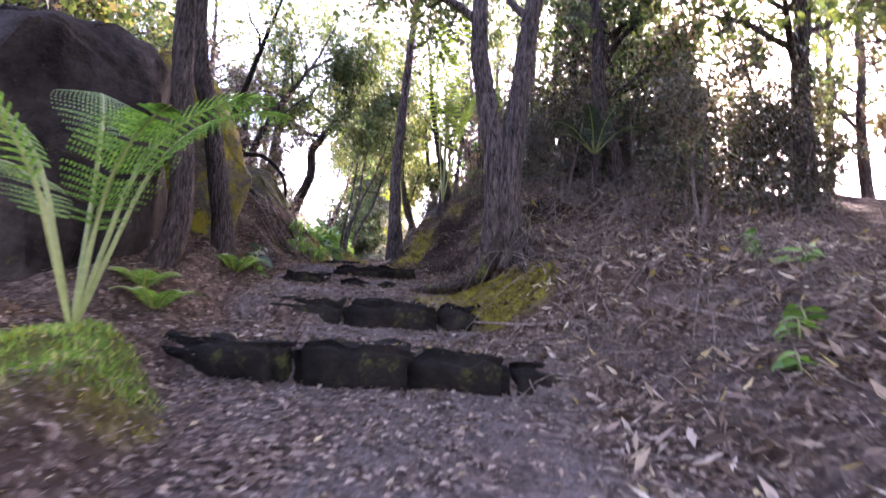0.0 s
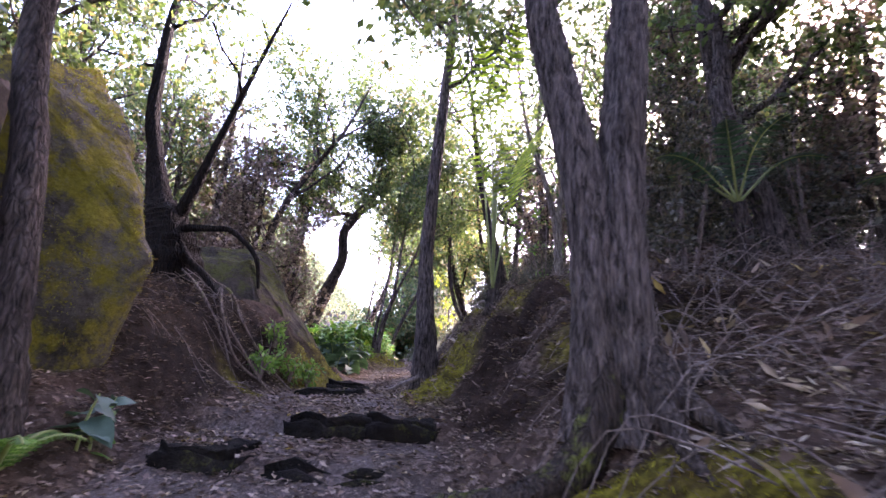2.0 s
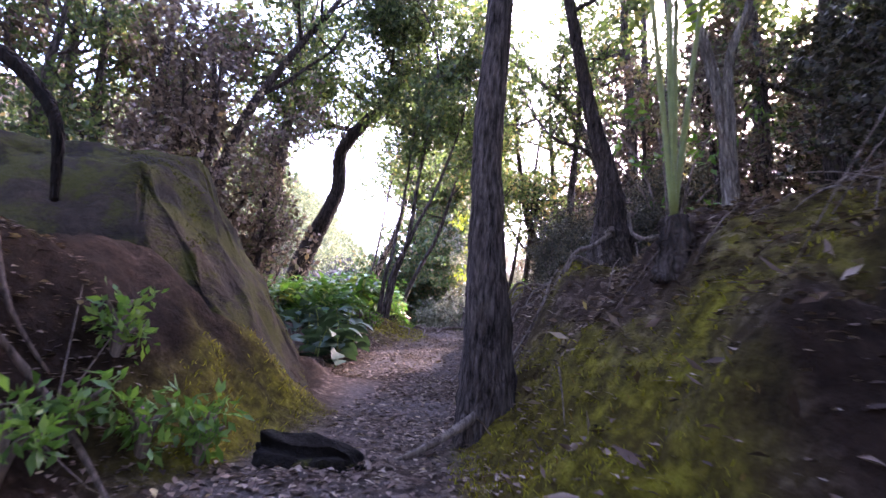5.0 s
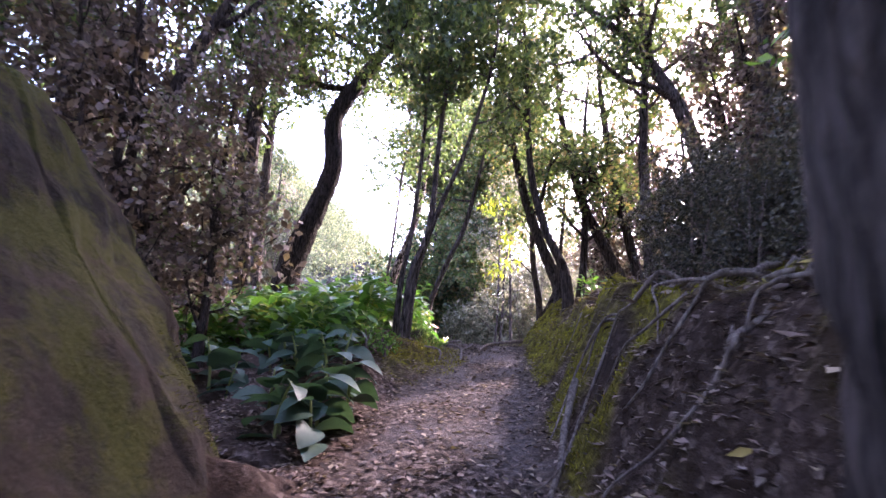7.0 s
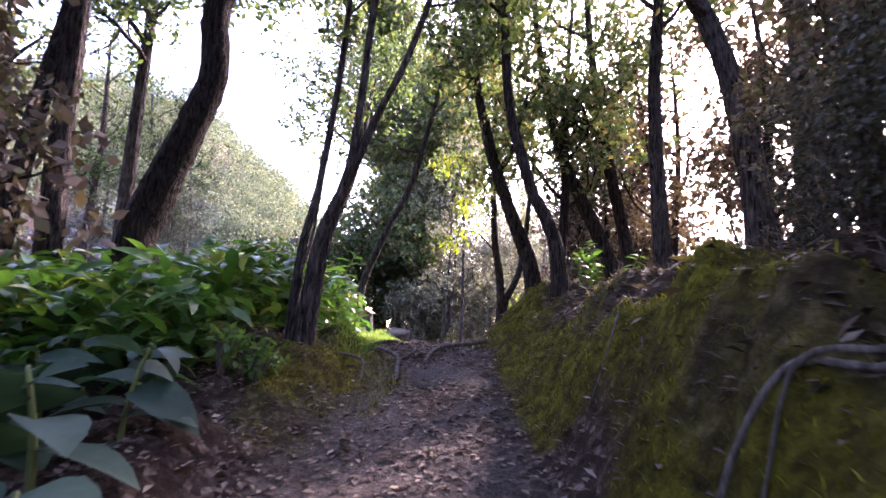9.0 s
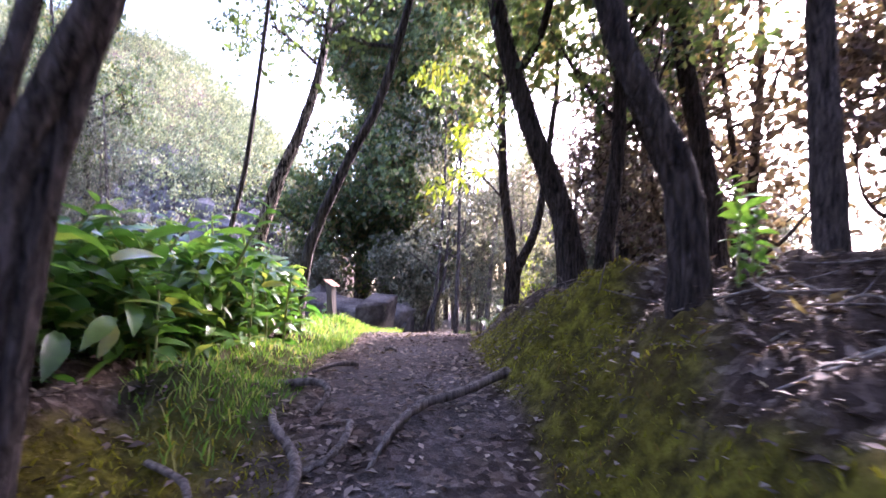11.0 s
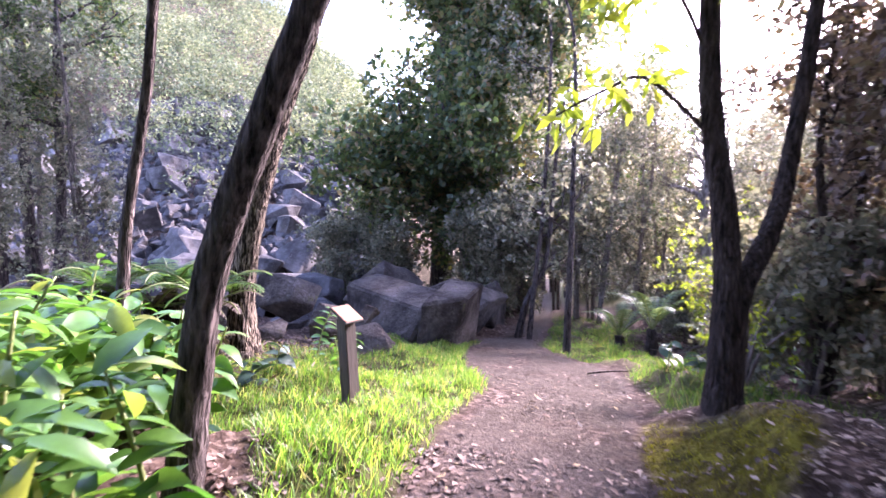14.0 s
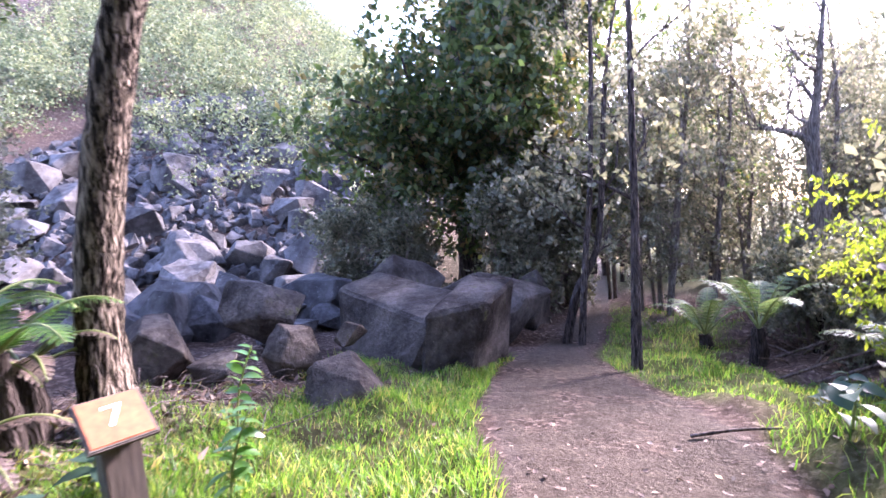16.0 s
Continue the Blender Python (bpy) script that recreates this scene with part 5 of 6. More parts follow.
# fern mound beside the split-bark tree, withered below and green on top
for k, (x, y, s, tr) in enumerate([(-5.5, 21.95, 0.5, 0.25), (-6.05, 22.15, 0.6, 0.5), (-6.6, 22.3, 0.6, 0.55), (-5.75, 22.5, 0.5, 0.55), (-7.1, 22.2, 0.6, 0.5), (-6.3, 21.7, 0.5, 0.2)]):
    fern("withered brown fern with hanging dead fronds", (x, y), [(a + 23 * k, 10 + 12 * (j % 3), 0.12 * s, 1.1 * s, 0.17 * s) for j, a in enumerate(range(0, 360, 45))], 180 + k, trunk=tr, mat=M_LEAF_DRY)
for k, (x, y, tr) in enumerate([(-6.0, 22.3, 0.72), (-6.55, 22.15, 0.7), (-5.55, 22.25, 0.6)]):
    fern("low bright green fern topping the withered mound", (x, y), [(a + 31 * k, 30 + 10 * (j % 2), 0.08, 0.62, 0.16) for j, a in enumerate(range(0, 360, 51))], 195 + k, trunk=tr)

# yellow-green sprays that hang over the trail, and a yellow shrub
r9 = np.random.default_rng(90)
spray = thing("yellow_spray", "drooping spray of sunlit yellow-green leaves over the trail", "branch", (-1.4, 21.85, 4.6))
o = np.array(spray.location)
for line in ([(-1.4, 21.85, 4.7), (-1.8, 21.9, 5.1), (-2.1, 21.6, 4.95), (-2.4, 21.4, 4.75)], [(-1.42, 21.9, 5.6), (-1.9, 21.8, 6.5), (-2.3, 21.6, 6.6), (-2.55, 21.5, 6.4)], [(-1.42, 21.9, 5.2), (-1.7, 21.8, 5.7), (-2.0, 21.7, 5.75), (-2.1, 21.6, 5.5)]):
    pts = np.array(line) - o
    part("twig", tube(pts, [0.018, 0.012, 0.005], 5, 12, 0.05, 2), M_BARK_DARK, spray)
    c = smoothed(pts, 12)[4:]
    pos = np.repeat(c, 9, 0) + r9.normal(size=(len(c) * 9, 3)) * 0.1
    tagged(part("leaves", leaves(pos, r9.normal(size=pos.shape) * 0.45 + np.array([-0.2, -0.1, -0.9]), 0.16, 0.16, 0.05, r9), M_LEAF_YELLOW, spray), kind="stuff")


def leaf_bush(label, at, size, count, length, mat, seed, drop=-0.4):
    r0 = np.random.default_rng(seed)
    ob = thing("shrub", label, "shrub", (at[0], at[1], G(*at)))
    tips = []
    for k in range(6):
        a = k * 1.05 + r0.uniform(0, 0.6)
        e = np.array([math.cos(a) * size * 0.5, math.sin(a) * size * 0.5, size * r0.uniform(0.7, 1.3)])
        part("stem", tube([(0, 0, -0.05), e * np.array([0.35, 0.35, 0.6]), e], [0.02, 0.014, 0.006], 5, 9, 0.05, seed + k), M_TWIG, ob)
        tips += [e, e * 0.8, e * 0.6]
    tagged(part("foliage", cloud(np.array(tips), count, size * 0.16, length, r0, drop, 0.2), mat, ob), kind="stuff")
    return ob


leaf_bush("yellow-leaved shrub lit by the sun", (0.05, 25.3), 1.5, 190, 0.06, M_LEAF_YELLOW, 140, -1.0)
leaf_bush("yellow-green sapling beside the bank tree", (-0.8, 22.9), 0.7, 26, 0.06, M_LEAF_YELLOW, 141, -1.0)
for k, (x, y) in enumerate([(-2.35, 8.75), (-2.5, 8.5), (-2.2, 8.95), (-2.65, 8.85), (-2.45, 8.2), (-3.3, 14.9), (-3.1, 15.0)]):
    leaf_bush("low bright green fern tuft at the rock foot", (x, y), 0.2, 16, 0.075, M_FERN, 160 + k, -0.2)
leaf_bush("bright green sapling on the bank top", (0.9, 12.3), 1.6, 14, 0.13, M_FERN, 142)

# pale tree-fern crown hanging beside the straight tree
fern("young tree fern with upright lime green fronds on the bank", (-0.02, 9.2), [(160, 86, 1.3, 2.2, 0.36), (205, 88, 1.6, 2.2, 0.36), (15, 89, 1.4, 2.4, 0.36), (-60, 80, 1.2, 1.8, 0.32), (130, 82, 1.5, 2.0, 0.34)], 150, mat=M_FERN_LIME, trunk=0.25, arch=0.9)

# ---- roots ----
def root(label, pts, radii, mat, seed, on_ground=True):
    at = np.array([pts[0][0], pts[0][1], G(pts[0][0], pts[0][1])])
    line = [np.array([p[0], p[1], G(p[0], p[1]) + p[2] if on_ground else p[2]]) - at for p in pts]
    ob = part("tree_root", tube(line, radii, 8, 8 * len(pts), 0.12, seed), mat)
    ob.matrix_basis = pose(*at)
    return tagged(ob, label, "root", "roots laid bare by the trail")


for k, (pts, rad) in enumerate([
    ([(-2.75, 16.9, -0.02), (-2.6, 16.55, 0.06), (-2.42, 16.3, 0.07), (-2.36, 16.0, 0.03), (-2.33, 15.7, -0.05)], [0.03, 0.05, 0.045, 0.03]),
    ([(-2.42, 16.3, 0.03), (-2.3, 16.38, 0.08), (-2.3, 16.6, 0.06), (-2.4, 16.8, -0.03)], [0.03, 0.035, 0.02]),
    ([(-2.9, 16.2, 0.0), (-2.7, 16.1, 0.08), (-2.62, 15.9, 0.06), (-2.6, 15.6, -0.04)], [0.03, 0.03, 0.02]),
    ([(-1.6, 17.5, 0.03), (-1.85, 17.1, 0.06), (-2.05, 16.85, 0.05), (-2.15, 16.55, 0.02), (-2.2, 16.3, -0.04)], [0.06, 0.05, 0.04, 0.02]),
    ([(-2.9, 17.3, 0.0), (-2.62, 17.15, 0.05), (-2.5, 16.95, 0.04), (-2.55, 16.75, -0.03)], [0.05, 0.04, 0.02]),
    ([(-1.15, 12.9, 0.1), (-1.25, 12.5, 0.12), (-1.3, 12.1, 0.06), (-1.4, 11.8, -0.04)], [0.05, 0.05, 0.02]),
    ([(-0.95, 9.75, 0.1), (-1.2, 9.45, 0.05), (-1.4, 9.3, -0.03)], [0.08, 0.05, 0.02])]):
    root("twisted brown tree root crossing the trail", pts, [q * 0.42 for q in rad], M_ROOT, 200 + k)
r7 = np.random.default_rng(77)
for k in range(9):
    y0 = 11.2 + 0.2 * k + r7.uniform(-0.1, 0.1)
    l, r = edges(y0)
    x0 = r + 0.75 + r7.uniform(0, 0.5)
    pts, px, py = [(x0, y0, 0.02)], x0, y0
    for j in range(7):
        px, py = px - r7.uniform(0.03, 0.2), py + r7.normal() * 0.17 - 0.02
        pts.append((px, py, r7.uniform(-0.01, 0.11) if j < 6 else -0.03))
    root("pale weathered root hanging down the bank", pts, [0.015, 0.011, 0.003], M_ROOT, 230 + k)
for k in range(6):
    x0, y0 = 0.05 + r7.uniform(-0.25, 0.25), 10.95 + r7.uniform(-0.2, 0.15)
    a = r7.uniform(2.0, 5.4)
    pts = [(x0, y0, 0.3 + r7.uniform(0, 0.25))] + [(x0 + math.cos(a) * d + r7.normal() * 0.05, y0 + math.sin(a) * d * 0.8 + r7.normal() * 0.05, h) for d, h in ((0.12, 0.26), (0.24, 0.1), (0.42, 0.05), (0.6, 0.02), (0.8, -0.04))]
    root("pale stump root gripping the bank", pts, [0.024, 0.016, 0.006], M_ROOT, 260 + k)
for k in range(11):
    x0, y0 = r7.uniform(-0.75, -0.2), r7.uniform(15.5, 16.6)
    a = r7.uniform(2.4, 4.0)
    pts = [(x0 + math.cos(a) * d + r7.uniform(-0.05, 0.05), y0 + math.sin(a) * d + r7.uniform(-0.05, 0.05), 0.015 + 0.03 * r7.random()) for d in (0, 0.15, 0.3, 0.5)]
    root("bleached root strip lying on the mossy bank", pts, [0.005, 0.007, 0.003], M_ROOT_PALE, 280 + k)

for k in range(5):
    x0, y0 = r7.uniform(-3.7, -2.9), r7.uniform(7.2, 9.0)
    pts = [(x0, y0, 0.1 + 0.2 * r7.random())] + [(x0 + d, y0 - r7.uniform(0, 0.25), h) for d, h in ((0.2, 0.16), (0.45, 0.08), (0.75, 0.05), (0.95, -0.03))]
    root("dark thin root hanging over the earth bank", pts, [0.01, 0.016, 0.006], M_ROOT_DARK, 330 + k)

# ---- marker post ----
def marker_post():
    m_wood, nt, p = nodes_of("post_wood")
    n = noise_tex(nt, 12, 6, 0.6, (6, 6, 0.5))
    nt.links.new(ramp(nt, n, [(0.3, (0.035, 0.025, 0.02)), (0.7, (0.1, 0.075, 0.06))]), p.inputs["Base Color"])
    p.inputs["Roughness"].default_value = 0.8
    bump(nt, p, n, 0.4, 0.005)
    m_face, nt, p = nodes_of("sign_face")
    n = noise_tex(nt, 30, 5, 0.6)
    nt.links.new(ramp(nt, n, [(0.3, (0.2, 0.055, 0.018)), (0.7, (0.3, 0.1, 0.035))]), p.inputs["Base Color"])
    p.inputs["Roughness"].default_value = 0.75
    m_white, nt, p = nodes_of("white_paint")
    n = noise_tex(nt, 60, 4)
    nt.links.new(ramp(nt, n, [(0.3, (0.7, 0.68, 0.64)), (0.7, (0.85, 0.84, 0.8))]), p.inputs["Base Color"])
    x, y = -3.79, 21.6
    ob = thing("marker_post", "dark wooden trail post with a tilted number plate", "signpost", (x, y, G(x, y)), turn=66)
    ob.matrix_basis = pose(x, y, G(x, y), 0, -5, 0) @ pose(0, 0, 0, 0, 0, 66)

    def box(size, bev=0.006):
        bm = bmesh.new()
        bmesh.ops.create_cube(bm, size=1.0, matrix=Matrix.Diagonal((*size, 1)))
        bmesh.ops.bevel(bm, geom=list(bm.edges), offset=bev, segments=2, affect="EDGES")
        return bm
    post = part("post", box((0.1, 0.1, 0.82)), m_wood, ob, smooth=False)
    post.matrix_basis = pose(0, 0, 0.2)
    plate = part("plate", box((0.18, 0.2, 0.016), 0.004), m_wood, ob, "dark frame of the number plate", smooth=False)
    plate.matrix_basis = pose(0, -0.015, 0.635, 33, 0, 0)
    face = part("face", box((0.162, 0.182, 0.006), 0.002), m_face, plate, "orange-brown sign face", smooth=False)
    face.matrix_basis = pose(0, 0, 0.0085)
    cu = bpy.data.curves.new("number", "FONT")
    cu.body, cu.size, cu.align_x, cu.align_y, cu.extrude = "7", 0.12, "CENTER", "CENTER", 0.001
    tmp = new("number", cu)
    me = bpy.data.meshes.new_from_object(tmp.evaluated_get(bpy.context.evaluated_depsgraph_get()))
    bpy.data.objects.remove(tmp)
    me.materials.append(m_white)
    num = new("number", me)
    num.parent = plate
    num["label"] = "white painted number seven"
    num.matrix_basis = pose(0.0, 0.005, 0.0128)


marker_post()

# ---- hillside growth ----
r5 = np.random.default_rng(55)
centres, sizes = [], []
while len(centres) < 760:
    y = 34 + 75 * placer.random() ** 1.3
    x = placer.uniform(-14 - y * 0.75, -7 - 0.3 * (y - 30))
    h = float(hill(x, y))
    if (h < 5.5 and placer.random() > 0.1) or lumps(x, y, 0.16, 71) + 0.5 * lumps(x, y, 0.5, 72) < -0.05:
        continue
    centres.append((x, y, G(x, y)))
    sizes.append(placer.uniform(0.7, 1.5) * (0.7 + y / 80))
n_leaf = 420
c, s = np.repeat(np.array(centres), n_leaf, 0), np.repeat(np.array(sizes), n_leaf)[:, None]
tuft = r5.normal(size=(len(c) // 10 + 1, 3)).repeat(10, 0)[:len(c)] * np.array([0.7, 0.7, 0.45]) + np.array([0, 0, 0.75])
pos = c + s * (tuft + r5.normal(size=c.shape) * 0.12)
tagged(part("hillside_shrubs", leaves(pos, r5.normal(size=c.shape), 0.12 * s[:, 0] * (0.6 + 0.6 * r5.random(len(c))), 0.3, 0.07, r5), M_LEAF_SCRUB), "grey-green scrub covering the far hillside", "shrubs", kind="stuff")

# ---- litter, grass and moss ----
r3 = np.random.default_rng(33)


def on_ground(count, xr, yr, density):
    """Places on the ground, kept by a density from 0 to 1."""
    x, y = r3.uniform(*xr, count), r3.uniform(*yr, count)
    keep = r3.random(count) < density(x, y)
    x, y = x[keep], y[keep]
    return np.stack([x, y, height(x, y)], 1)


def flat_ways(n, lift):
    a = r3.uniform(0, 2 * np.pi, n)
    return np.stack([np.cos(a), np.sin(a), r3.normal(size=n) * lift], 1)


def litter_density(x, y):
    l, r = edges(y)
    out = np.maximum(np.maximum(l - x, x - r), 0)
    d = 0.5 + 0.3 * (out > 0) + 0.3 * lumps(x, y, 1.7, 40)
    d = d * ~((x < -2.0) & (y > 9.0) & (y < 11.8))
    return np.clip(d * (1 - 0.68 * moss_at(x, y)) * (1 - 0.75 * grass_at(x, y)) * np.where(y > 21.0, 0.12, 1) * (1 - 0.35 * peat_at(x, y)), 0, 1)


def flat_leaves(p, length, wide, lift):
    """Fallen leaves, lying nearly flat and curled at the rim."""
    n = len(p)
    a = r3.uniform(0, 2 * np.pi, n)
    d = np.stack([np.cos(a), np.sin(a), r3.normal(size=n) * lift], 1)
    s = np.stack([-np.sin(a), np.cos(a), r3.normal(size=n) * lift], 1)
    L = (length * (0.5 + r3.random(n)))[:, None]
    up = np.array([0, 0, 1.0])
    curl = L * r3.uniform(0.02, 0.22, n)[:, None]
    base = p + up * 0.006
    v = np.stack([base, base + d * L * 0.5 + s * L * wide + up * curl, base + d * L + up * curl * r3.uniform(-0.2, 1.0, n)[:, None], base + d * L * 0.5 - s * L * wide + up * curl], 1).reshape(-1, 3)
    b = np.arange(n)[:, None] * 4
    return v, np.concatenate([b + np.array([[0, 1, 2]]), b + np.array([[0, 2, 3]])], 0)


p = np.concatenate([on_ground(150000, (-4.2, 3.2), (-0.6, 12), litter_density), on_ground(60000, (-4.0, 1.2), (12, 24), litter_density), on_ground(9000, (3.0, 7), (0, 12), litter_density), on_ground(5200, (-1.25, 0.9), (14.5, 20.5), lambda x, y: np.clip(0.75 * ease((x + 1.2) / 0.6) + 0.6 * lumps(x, y, 2.2, 44), 0, 1))])
tagged(part("fallen_leaves", flat_leaves(p, 0.042, 0.27, 0.18), M_LITTER), "dry brown and grey fallen leaves over the ground", "leaf litter", kind="stuff")


def strips(pos, way, length, width):
    """Narrow bent blades of two joints."""
    n = len(pos)
    d = unit(way)
    s = unit(np.cross(d, np.array([0.2, 0.1, 1.0]) + r3.normal(size=(n, 3)) * 0.4))
    L, W = length[:, None], (width * (0.7 + 0.6 * r3.random(n)))[:, None]
    sag = np.stack([d[:, 0], d[:, 1], -0.6 * np.ones(n)], 1) * L * 0.2
    a, b = pos + d * L * 0.55, pos + d * L + sag
    v = np.stack([pos - s * W, pos + s * W, a + s * W * 0.8, a - s * W * 0.8, b], 1).reshape(-1, 3)
    q = (np.arange(n)[:, None] * 5)
    return v, (q + np.array([[0, 1, 2, 3]])).tolist() + (q + np.array([[3, 2, 4]])).tolist()


def blade_ways(n, spread):
    w = r3.normal(size=(n, 3)) * spread
    w[:, 2] = np.abs(w[:, 2]) * 0.3 + 1
    return w


p = np.concatenate([on_ground(9000, (-2.6, -0.9), (1.1, 2.9), lambda x, y: np.clip(grass_at(x, y) - 0.1, 0, 1)), on_ground(120000, (-6.6, -2.4), (15.5, 27), lambda x, y: np.clip(grass_at(x, y) * 1.1 - 0.1, 0, 1) * 0.8), on_ground(22000, (-2.6, 1), (21, 32), lambda x, y: np.clip(grass_at(x, y) - 0.1, 0, 1))])
tall = 0.09 + 0.13 * np.clip(lumps(p[:, 0], p[:, 1], 1.4, 50) + 0.4, 0, 1.3) + 0.05 * r3.random(len(p))
tall *= np.where(p[:, 1] < 3, 0.3, np.where(p[:, 1] < 18.0, 0.42, np.where(p[:, 1] < 20.5, 0.52, 0.65)))
tagged(part("grass", strips(p - np.array([0, 0, 0.01]), blade_ways(len(p), 0.45), tall, 0.0035), M_GRASS), "fresh green grass along the trail and in the clearing", "grass", kind="stuff")

p = np.concatenate([on_ground(120000, (-3.6, 0.8), (7.3, 22), lambda x, y: np.clip(moss_at(x, y) * 1.3 - 0.3, 0, 1)), on_ground(30000, (-2.8, 1.5), (1, 5.7), lambda x, y: np.clip(moss_at(x, y) * 1.3 - 0.3, 0, 1))])
tagged(part("moss", strips(p - np.array([0, 0, 0.004]), blade_ways(len(p), 0.8), 0.018 + 0.03 * r3.random(len(p)), 0.003), M_MOSS), "olive green moss cushions on the banks", "moss", kind="stuff")


def moss_skin(ob, count, seed, cover, long):
    """Moss tufts standing on a rock's skin, in patches."""
    r0 = np.random.default_rng(seed)
    polys = ob.data.polygons
    n = len(polys)
    mid, nor, area = np.empty(n * 3), np.empty(n * 3), np.empty(n)
    polys.foreach_get("center", mid)
    polys.foreach_get("normal", nor)
    polys.foreach_get("area", area)
    mid, nor = mid.reshape(-1, 3), nor.reshape(-1, 3)
    pick = r0.choice(n, count, p=area / area.sum())
    c, m = mid[pick], nor[pick]
    side = unit(np.cross(m, r0.normal(size=m.shape)))
    c = c + side * (np.sqrt(area[pick]) * r0.uniform(0, 0.9, count))[:, None] + np.array(ob.location)
    mask = 0.6 * lumps(c[:, 0] + c[:, 2], c[:, 1] - c[:, 2], 1.7, seed) + 0.5 * lumps(c[:, 0] - c[:, 2] * 0.7, c[:, 1] + c[:, 2], 5, seed + 1) + 0.25 * m[:, 2]
    keep = (mask + cover > 0) & (m[:, 2] > -0.3) & (c[:, 0] > -6)
    c, m = c[keep], m[keep]
    return strips(c - m * 0.004, m + r3.normal(size=m.shape) * 0.7 + np.array([0, 0, -0.2]), long * (0.5 + r3.random(len(c))), 0.003)


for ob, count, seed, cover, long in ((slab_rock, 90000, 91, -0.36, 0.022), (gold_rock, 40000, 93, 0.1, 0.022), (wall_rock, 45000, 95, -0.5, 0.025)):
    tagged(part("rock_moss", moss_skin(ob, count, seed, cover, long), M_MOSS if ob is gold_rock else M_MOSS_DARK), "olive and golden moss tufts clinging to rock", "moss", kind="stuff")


p = np.concatenate([np.stack([r3.normal(x, 0.3, 130), r3.normal(y + 0.08, 0.1, 130), np.full(130, z + size[2] / 2 - 0.005)], 1) for x, y, z, size, turn in STEPS[:11]])
tagged(part("step_litter", flat_leaves(p[(np.abs(p[:, 0]) < 1.9)], 0.045, 0.27, 0.25), M_LITTER), "dry leaves caught on the step stones", "leaf litter", kind="stuff")


def twig_stuff():
    geos = []
    for xr, yr, n in (((0.6, 5.5), (1.0, 9.5), 480), ((-0.6, 2.0), (9, 14), 120), ((-1.0, 0.8), (14, 20), 90), ((-3.8, -2.3), (6.8, 8.5), 70), ((0.2, 4), (24, 32), 120), ((-7.4, -4.7), (21.9, 25.0), 220)):
        for _ in range(n):
            x, y = r3.uniform(*xr), r3.uniform(*yr)
            a, L = r3.uniform(0, 6.28), r3.uniform(0.15, 0.6)
            q = [(x + math.cos(a) * L * t, y + math.sin(a) * L * t) for t in (0, 0.5, 1)]
            b = r3.uniform(0.0, 0.12)
            pts = [(u, v, G(u, v) + h) for (u, v), h in zip(q, (0.005, 0.01 + b, 0.01 + b * r3.uniform(0, 2)))]
            geos.append(tube(pts, [0.006, 0.003], 4, 4, 0.05, int(r3.integers(1e6))))
    for _ in range(230):
        x, y = r3.uniform(1.0, 4.2), r3.uniform(3.2, 9.0)
        a, L, b = r3.uniform(0, 6.28), r3.uniform(0.6, 1.6), r3.uniform(0.05, 0.5)
        ends = [(x + math.cos(a) * L * t, y + math.sin(a) * L * t * 0.6) for t in (0, 0.35, 0.7, 1)]
        pts = [(u, v, G(u, v) + h) for (u, v), h in zip(ends, (0.0, b * 0.8, b, 0.02))]
        geos.append(tube(pts, [0.005, 0.003], 4, 9, 0.05, int(r3.integers(1e6))))
    return join(geos)


tagged(part("twigs", twig_stuff(), M_TWIG), "dead twigs and dry fern stalks on the slopes", "twigs", kind="stuff")
p = np.concatenate([on_ground(3400, (0.9, 5), (1, 9), lambda x, y: 0.5 + 0.5 * lumps(x, y, 1.2, 60)), on_ground(900, (0.9, 3), (1, 4.6), lambda x, y: 0.6 + 0 * x), on_ground(3000, (-0.9, 1.5), (7, 20), lambda x, y: 0.5 + 0.5 * lumps(x, y, 1.2, 61)), on_ground(1800, (-7.2, -4.6), (21.7, 25.2), lambda x, y: 0.6 + 0 * x)])
tagged(part("dead_leaves", leaves(p, flat_ways(len(p), 0.5) + np.array([0, 0, 0.25]), np.where(p[:, 0] > 0.9, 0.12, 0.085) * (0.6 + r3.random(len(p))), 0.14, 0.06, r3), M_LITTER), "curled dead leaves and fern scraps on the slope", "leaf litter", kind="stuff")

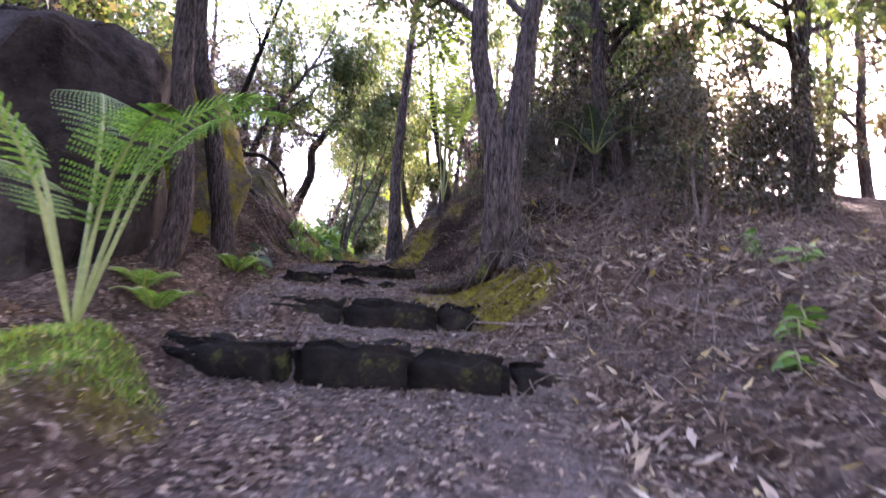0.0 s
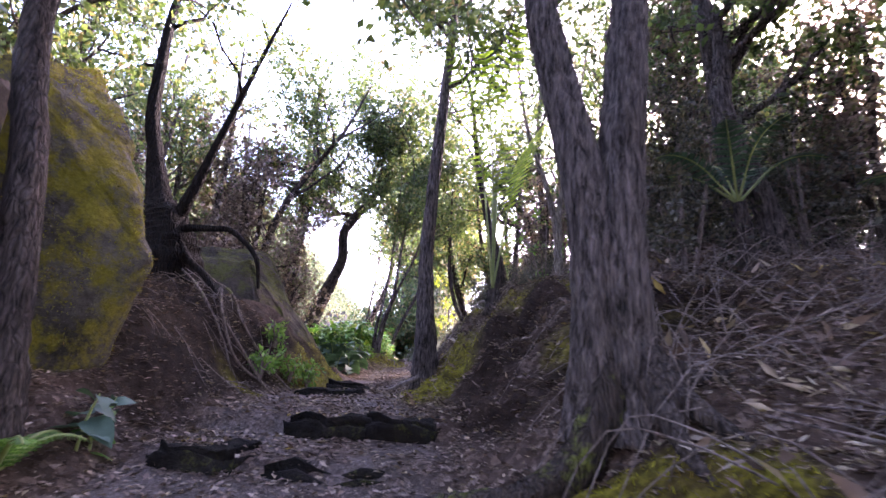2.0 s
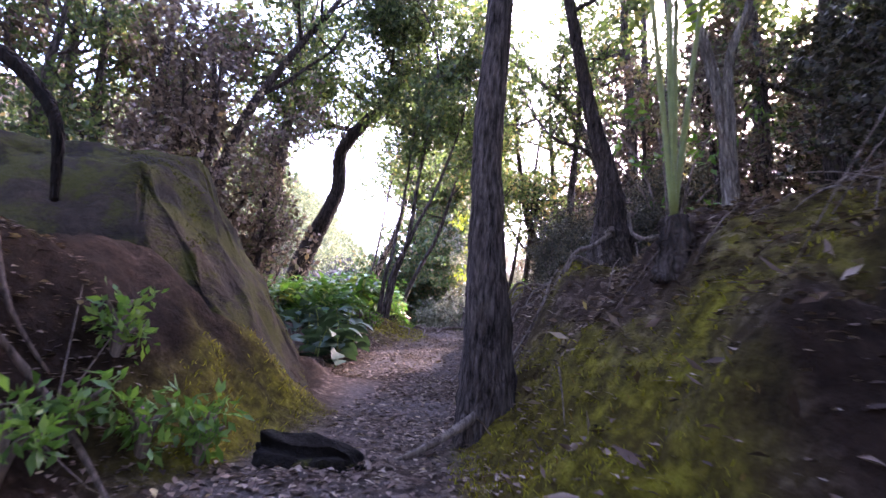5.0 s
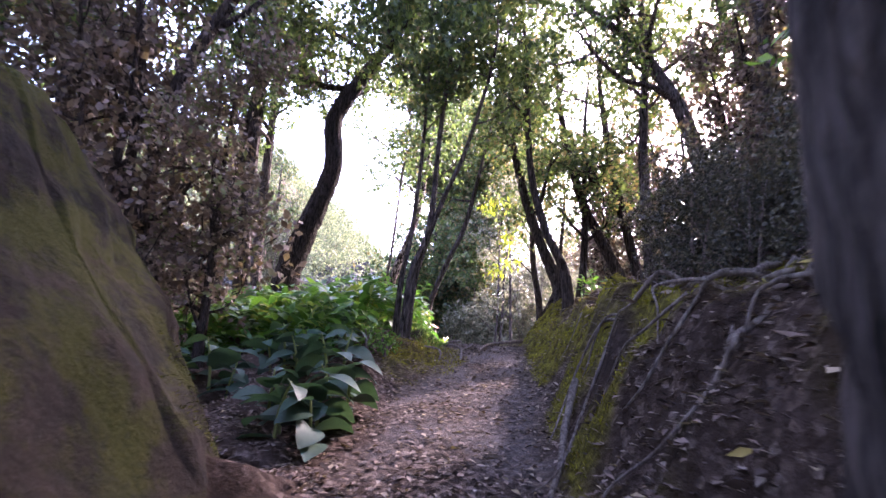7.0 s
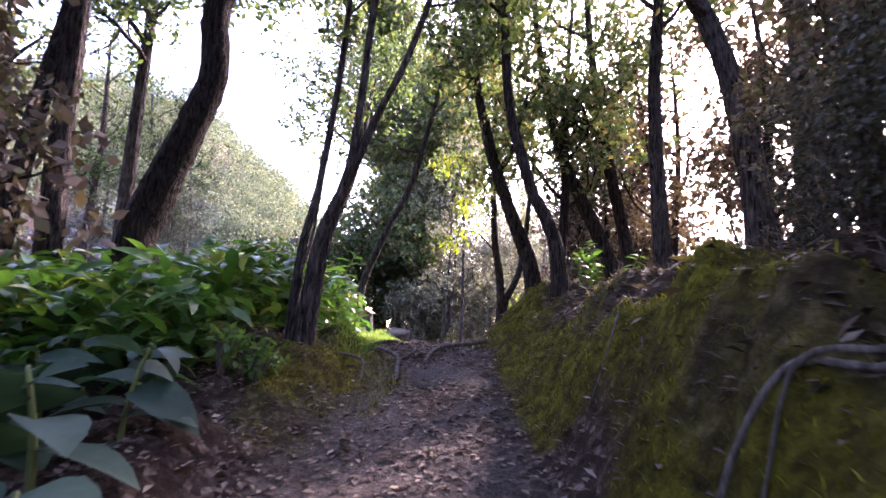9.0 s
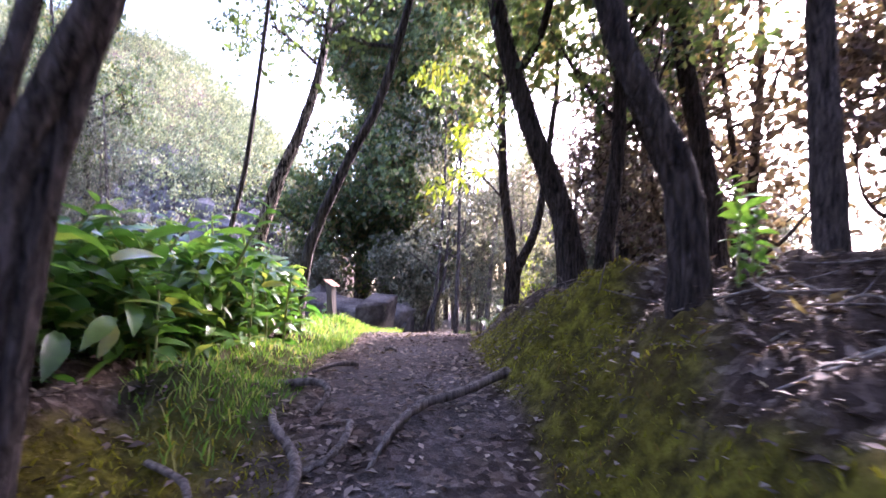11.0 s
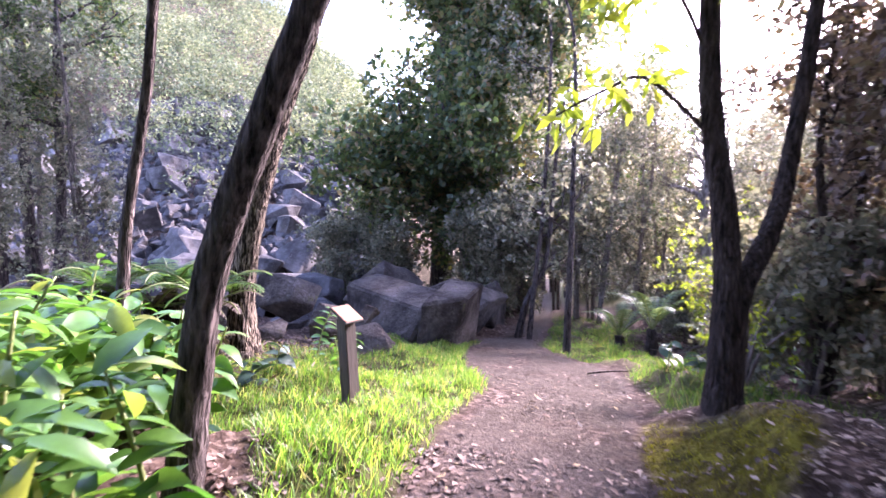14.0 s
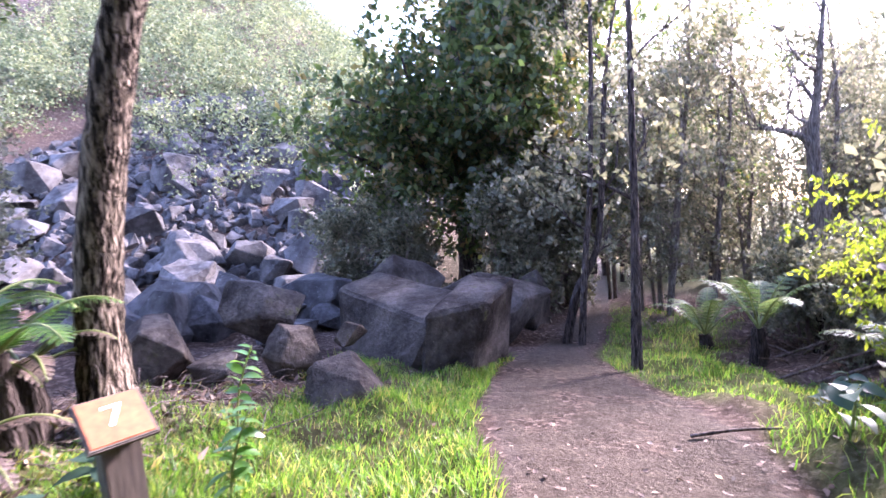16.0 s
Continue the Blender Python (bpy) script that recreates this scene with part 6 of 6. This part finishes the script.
p = np.concatenate([on_ground(7000, (0.85, 4.2), (0.8, 5.6), lambda x, y: 0.45 + 0.5 * lumps(x, y, 1.6, 62)), on_ground(700, (-0.9, 1.0), (14.5, 20), lambda x, y: 0.5 + 0.5 * lumps(x, y, 1.6, 63))])
tagged(part("dry_scraps", leaves(p, flat_ways(len(p), 0.35) + np.array([0, 0, 0.15]), 0.1 * (0.4 + 1.3 * r3.random(len(p)) ** 2), 0.11, 0.06, r3), M_STRAW), "pale straw and curled dry leaf scraps", "leaf litter", kind="stuff")
for k, (x, y, a, L, rad) in enumerate([(1.2, 3.9, 150, 1.1, 0.014), (1.9, 4.2, 120, 1.3, 0.012), (1.6, 3.1, 200, 0.9, 0.012), (2.4, 3.4, 140, 1.2, 0.015), (-0.15, 12.2, 235, 1.0, 0.022), (-2.6, 18.0, 240, 0.4, 0.02), (-2.55, 18.9, 300, 0.25, 0.018), (-2.0, 24.0, 20, 0.6, 0.012)]):
    e = (x + math.cos(radians(a)) * L, y + math.sin(radians(a)) * L)
    pts = [(0, 0, 0.02), ((e[0] - x) / 2, (e[1] - y) / 2, G((x + e[0]) / 2, (y + e[1]) / 2) - G(x, y) + 0.05), (e[0] - x, e[1] - y, G(*e) - G(x, y) + 0.03)]
    ob = part("stick", tube(pts, [rad, rad * 0.6], 7, 12, 0.12, 300 + k), M_TWIG)
    ob.matrix_basis = pose(x, y, G(x, y))
    tagged(ob, "dry fallen stick lying on the ground", "stick")

# heap of dead wood beside the trail
r8 = np.random.default_rng(81)
for k in range(26):
    x, y = r8.uniform(-0.9, 1.6), r8.uniform(25.6, 29.5)
    a, L, rise = r8.uniform(0, 6.28), r8.uniform(0.7, 1.8), r8.uniform(0.1, 0.75)
    e = np.array([math.cos(a) * L, math.sin(a) * L * 0.6])
    pts = [(0, 0, -0.03), (*(e * 0.5 + r8.normal(size=2) * 0.06), rise * 0.55), (*e, rise)]
    ob = part("stick", tube(pts, [0.02, 0.008], 6, 10, 0.12, 400 + k), M_ROOT_DARK)
    ob.matrix_basis = pose(x, y, G(x, y))
    tagged(ob, "grey dead branch in a tangled heap beside the trail", "stick", "dead wood heap")
